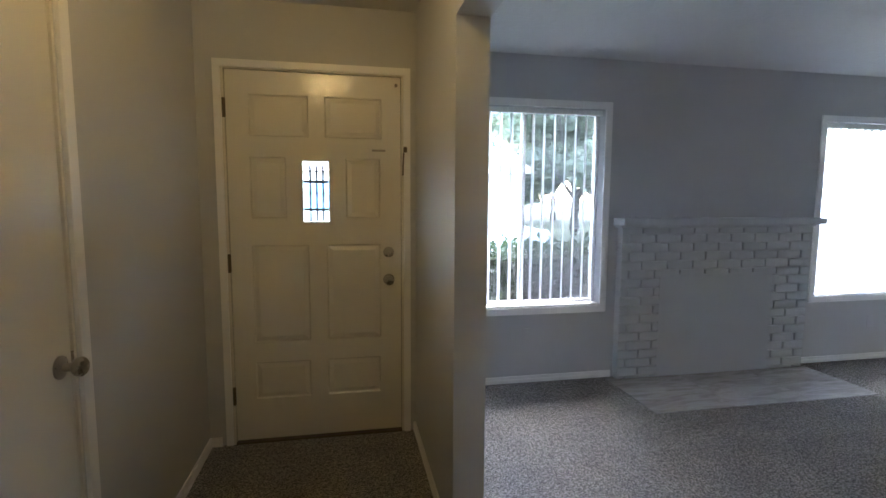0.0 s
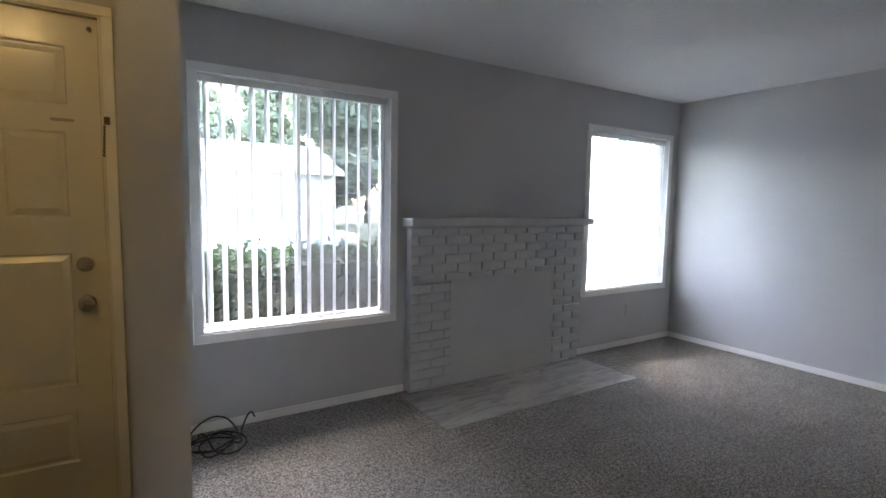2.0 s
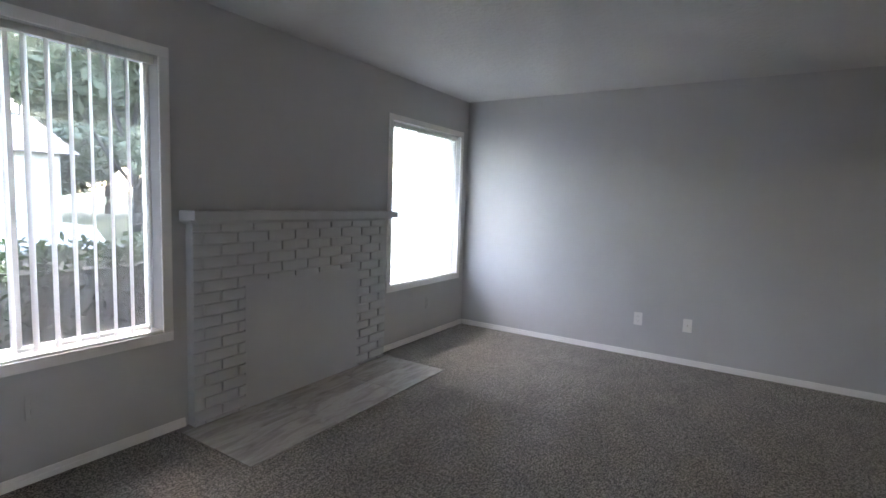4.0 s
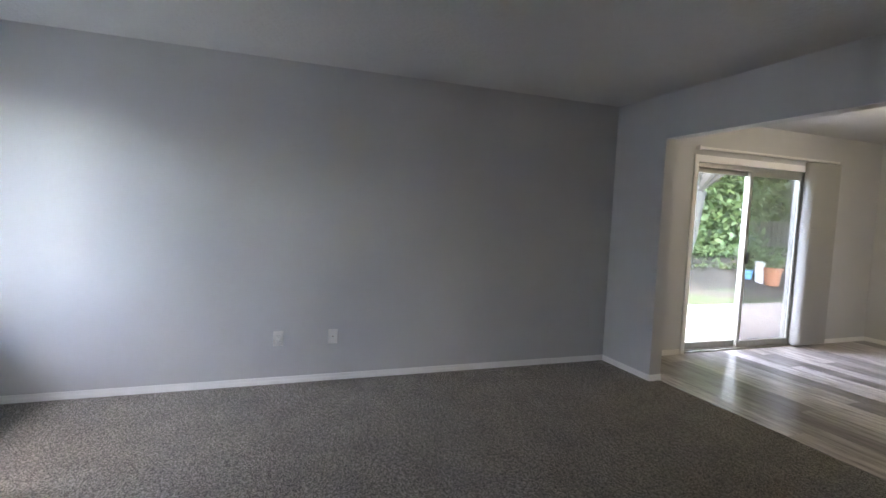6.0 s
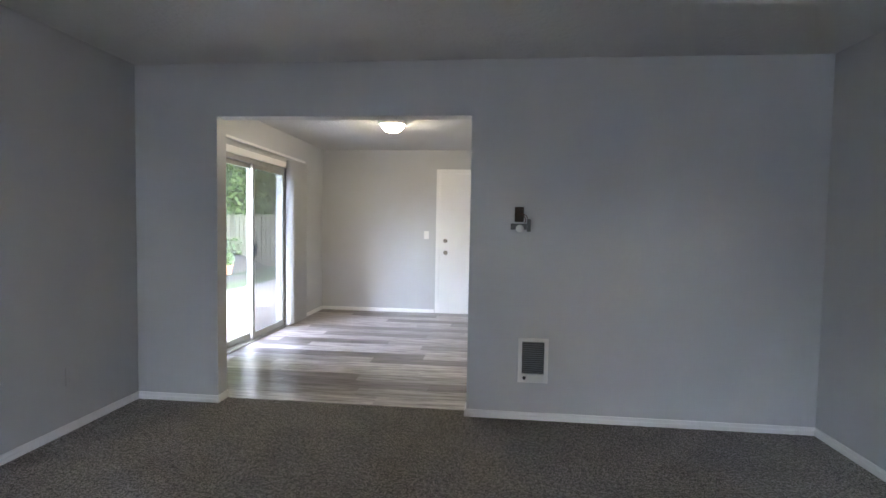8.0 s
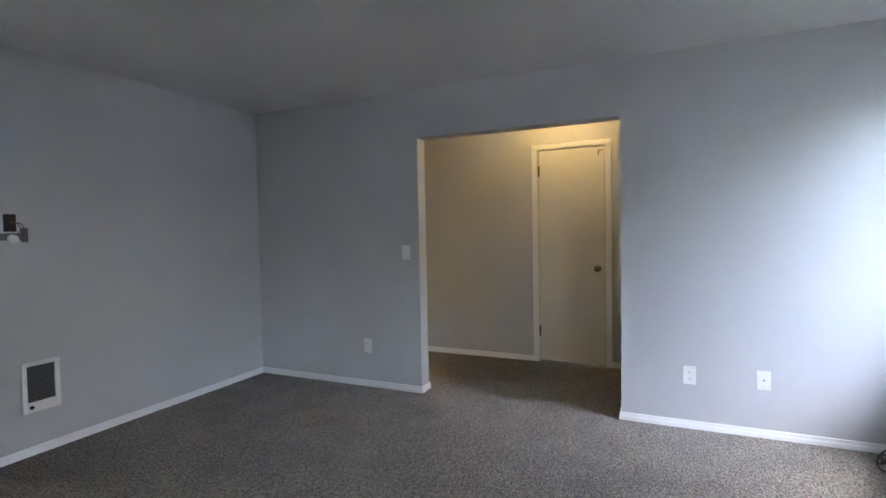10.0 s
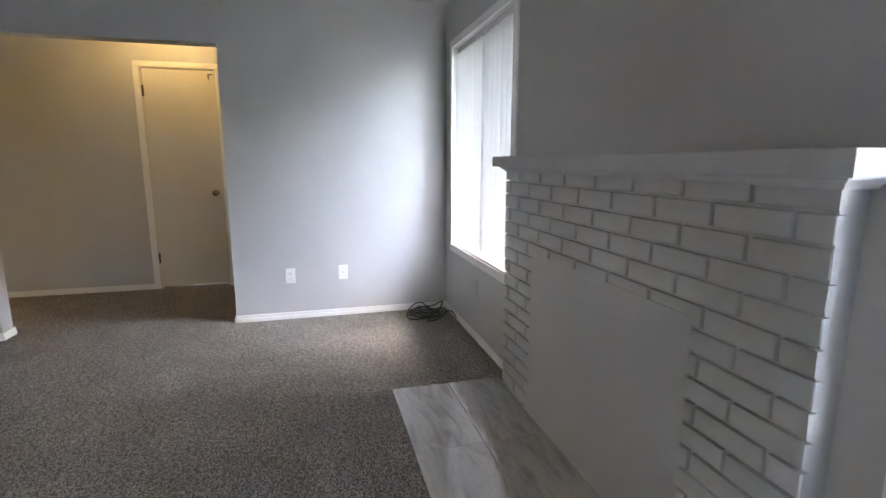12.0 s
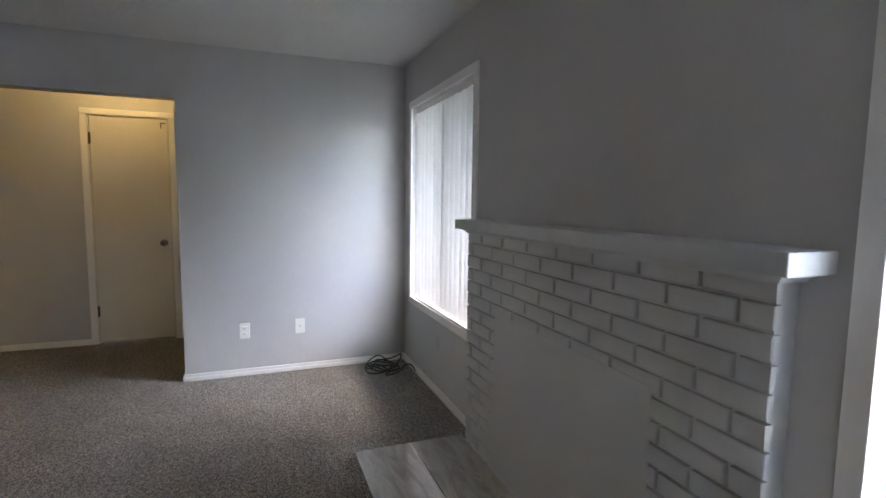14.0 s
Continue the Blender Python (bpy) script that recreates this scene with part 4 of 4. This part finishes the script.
def house(at, w, d, h, label, blue=False):
    x, y, z = at
    t = thing("house", at, label, "house")
    part("wall", boxes((x - w / 2, y, z, x + w / 2, y + d, z + h)), SIDING, t)
    bm = bmesh.new()
    e = 0.5
    vs = [bm.verts.new(p) for p in ((x - w / 2 - e, y - e, z + h), (x + w / 2 + e, y - e, z + h), (x + w / 2 + e, y + d + e, z + h), (x - w / 2 - e, y + d + e, z + h), (x - w / 2 - e, y + d / 2, z + h + 1.7), (x + w / 2 + e, y + d / 2, z + h + 1.7))]
    for f in ((0, 1, 5, 4), (2, 3, 4, 5), (0, 4, 3), (1, 2, 5), (3, 2, 1, 0)):
        bm.faces.new([vs[k] for k in f])
    part("roof", bm, ROOFING, t)
    for k, wx in enumerate((-w * 0.46, w * 0.08, w * 0.33)):
        win = part("window", boxes((x + wx - 0.7, y - 0.05, z + 1.0, x + wx + 0.7, y, z + 2.2)), TRIM, t)
        part("pane", boxes((x + wx - 0.62, y - 0.06, z + 1.08, x + wx - 0.03, y - 0.05, z + 2.12), (x + wx + 0.03, y - 0.06, z + 1.08, x + wx + 0.62, y - 0.05, z + 2.12)), SKYLIT_GLASS, win)
    if blue:
        part("garage_door", boxes((x - 5.1, y - 0.04, z + 1.15, x - 2.3, y, z + 2.25)), BLUE, t, "pale blue garage door")
    return t


house((3.0, 24.0, -0.2), 13.0, 8.0, 2.8, "single-storey pale house across the street", True)
house((-16.0, 25.0, -0.2), 12.0, 8.0, 2.8, "single-storey pale house across the street")
house((27.0, 25.0, -0.2), 12.0, 8.0, 2.8, "single-storey pale house across the street")
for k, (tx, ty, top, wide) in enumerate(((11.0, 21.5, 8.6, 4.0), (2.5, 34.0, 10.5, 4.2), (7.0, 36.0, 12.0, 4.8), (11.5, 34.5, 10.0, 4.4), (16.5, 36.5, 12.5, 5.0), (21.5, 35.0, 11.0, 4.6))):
    a_tree((tx, ty, -0.2), top, 0.25, wide, 22000, 40 + k, "tall tree among the houses, leaves greyed and paled for glare", 0.22, material=FAR, split=0.18, low=0.2)
a_tree((-4.5, 19.5, -0.2), 7.5, 0.2, 3.2, 7000, 28, "leafy green tree beside the street", 0.13)

# ---- pieces of the fireplace, hearth and laminate ----
PITCH, COURSE, TOP = 0.2177, 0.0683, 1.1175


def brick_mesh(w, h, seed):
    rg = random.Random(seed)
    bm = bmesh.new()
    box(bm, -w / 2, 0, -h / 2, w / 2, 0.022, h / 2)
    fr = [e for e in bm.edges if all(v.co.y < 0.001 for v in e.verts)]
    bmesh.ops.bevel(bm, geom=fr, offset=0.004, segments=2, affect='EDGES', profile=0.5)
    for v in bm.verts:
        v.co += Vector((rg.uniform(-0.0012, 0.0012), rg.uniform(-0.0008, 0.0008), rg.uniform(-0.0012, 0.0012)))
    return finish(bm, "brick", BRICK, True)


full = [brick_mesh(PITCH - 0.0115, COURSE - 0.010, k) for k in range(5)]
rg = random.Random(2)
for k in range(-1, 17):
    z1 = TOP - COURSE * k
    z0 = z1 - COURSE
    if z0 < -0.005:
        z0 = 0.0
    zm = (z0 + z1) / 2
    start = 4.6165 if k % 2 == 0 else 4.5075
    edges = [FX1]
    x = start
    while x > FX0 + 0.03:
        edges.append(x)
        x -= PITCH
    edges.append(FX0)
    for xa, xb in zip(edges, edges[1:]):
        w = xa - xb
        spans = [(xb, xa)]
        if zm < 0.80:
            spans = [(max(lo, xb), min(hi, xa)) for lo, hi in ((FX0, 3.362), (4.362, FX1)) if min(hi, xa) - max(lo, xb) > 0.03]
        for lo, hi in spans:
            whole = abs(hi - lo - PITCH) < 0.004 and abs(z1 - z0 - COURSE) < 0.001
            if zm < 0.80:
                lo, hi = (lo, hi + 0.014) if abs(hi - 3.362) < 1e-6 else (lo, hi)
                lo, hi = (lo - 0.014, hi) if abs(lo - 4.362) < 1e-6 else (lo, hi)
            me = full[rg.randrange(5)] if whole else brick_mesh(hi - lo - 0.0115, z1 - z0 - 0.010, int(lo * 1000) + k)
            ob = new("brick", me)
            ob.parent = fire
            over = 0.004 if (lo == FX0 or hi == FX1) else 0.0
            ob.matrix_basis = pose((lo + hi) / 2 - 3.87 + (over if hi == FX1 else -over if lo == FX0 else 0), FY - 4.4 + rg.uniform(-0.001, 0.002), zm, rg.uniform(-.4, .4), rg.uniform(-.35, .35), rg.uniform(-.4, .4))

hearth = structure("hearth", [(2.957, 3.761, -0.1, 4.733, F, -0.003)], GROUT, "tiled hearth bed with pale grout", "hearth")
for y0, y1 in ((3.762, 4.070), (4.073, FY + 0.008)):
    for x0, x1 in ((2.958, 3.5605), (3.5635, 4.1685), (4.1715, 4.732)):
        part("tile", boxes((x0, y0, -0.003, x1, y1, 0.006), bevel=0.0012), TILE, hearth)

rg = random.Random(7)
W, Ln = 0.178, 1.22
y, row = B - 0.102, 0
while y > KB + 0.01:
    yl = max(KB, y - W)
    x = 2.4 - rg.uniform(0.05, Ln - 0.1)
    while x < R:
        x0, x1 = max(2.4, x), min(R, x + Ln)
        if x1 - x0 > 0.02:
            bm = boxes((x0 + 0.0006, yl + 0.0006, -0.012, x1 - 0.0006, y - 0.0006, -0.001))
            o = Vector(((x0 + x1) / 2, (y + yl) / 2, 0))
            bmesh.ops.translate(bm, vec=-o, verts=bm.verts)
            p = new("plank", finish(bm, "plank", PLANK))
            p.parent = dining_floor
            p.location = o
        x += Ln
    y -= W
    row += 1
tagged(part("carpet_edge_strip", boxes((DO[0], B - 0.104, -0.001, DO[1], B - 0.092, 0.004), bevel=0.001), PLANK, None), "grey floor strip at the carpet edge", "trim", "", "structure")
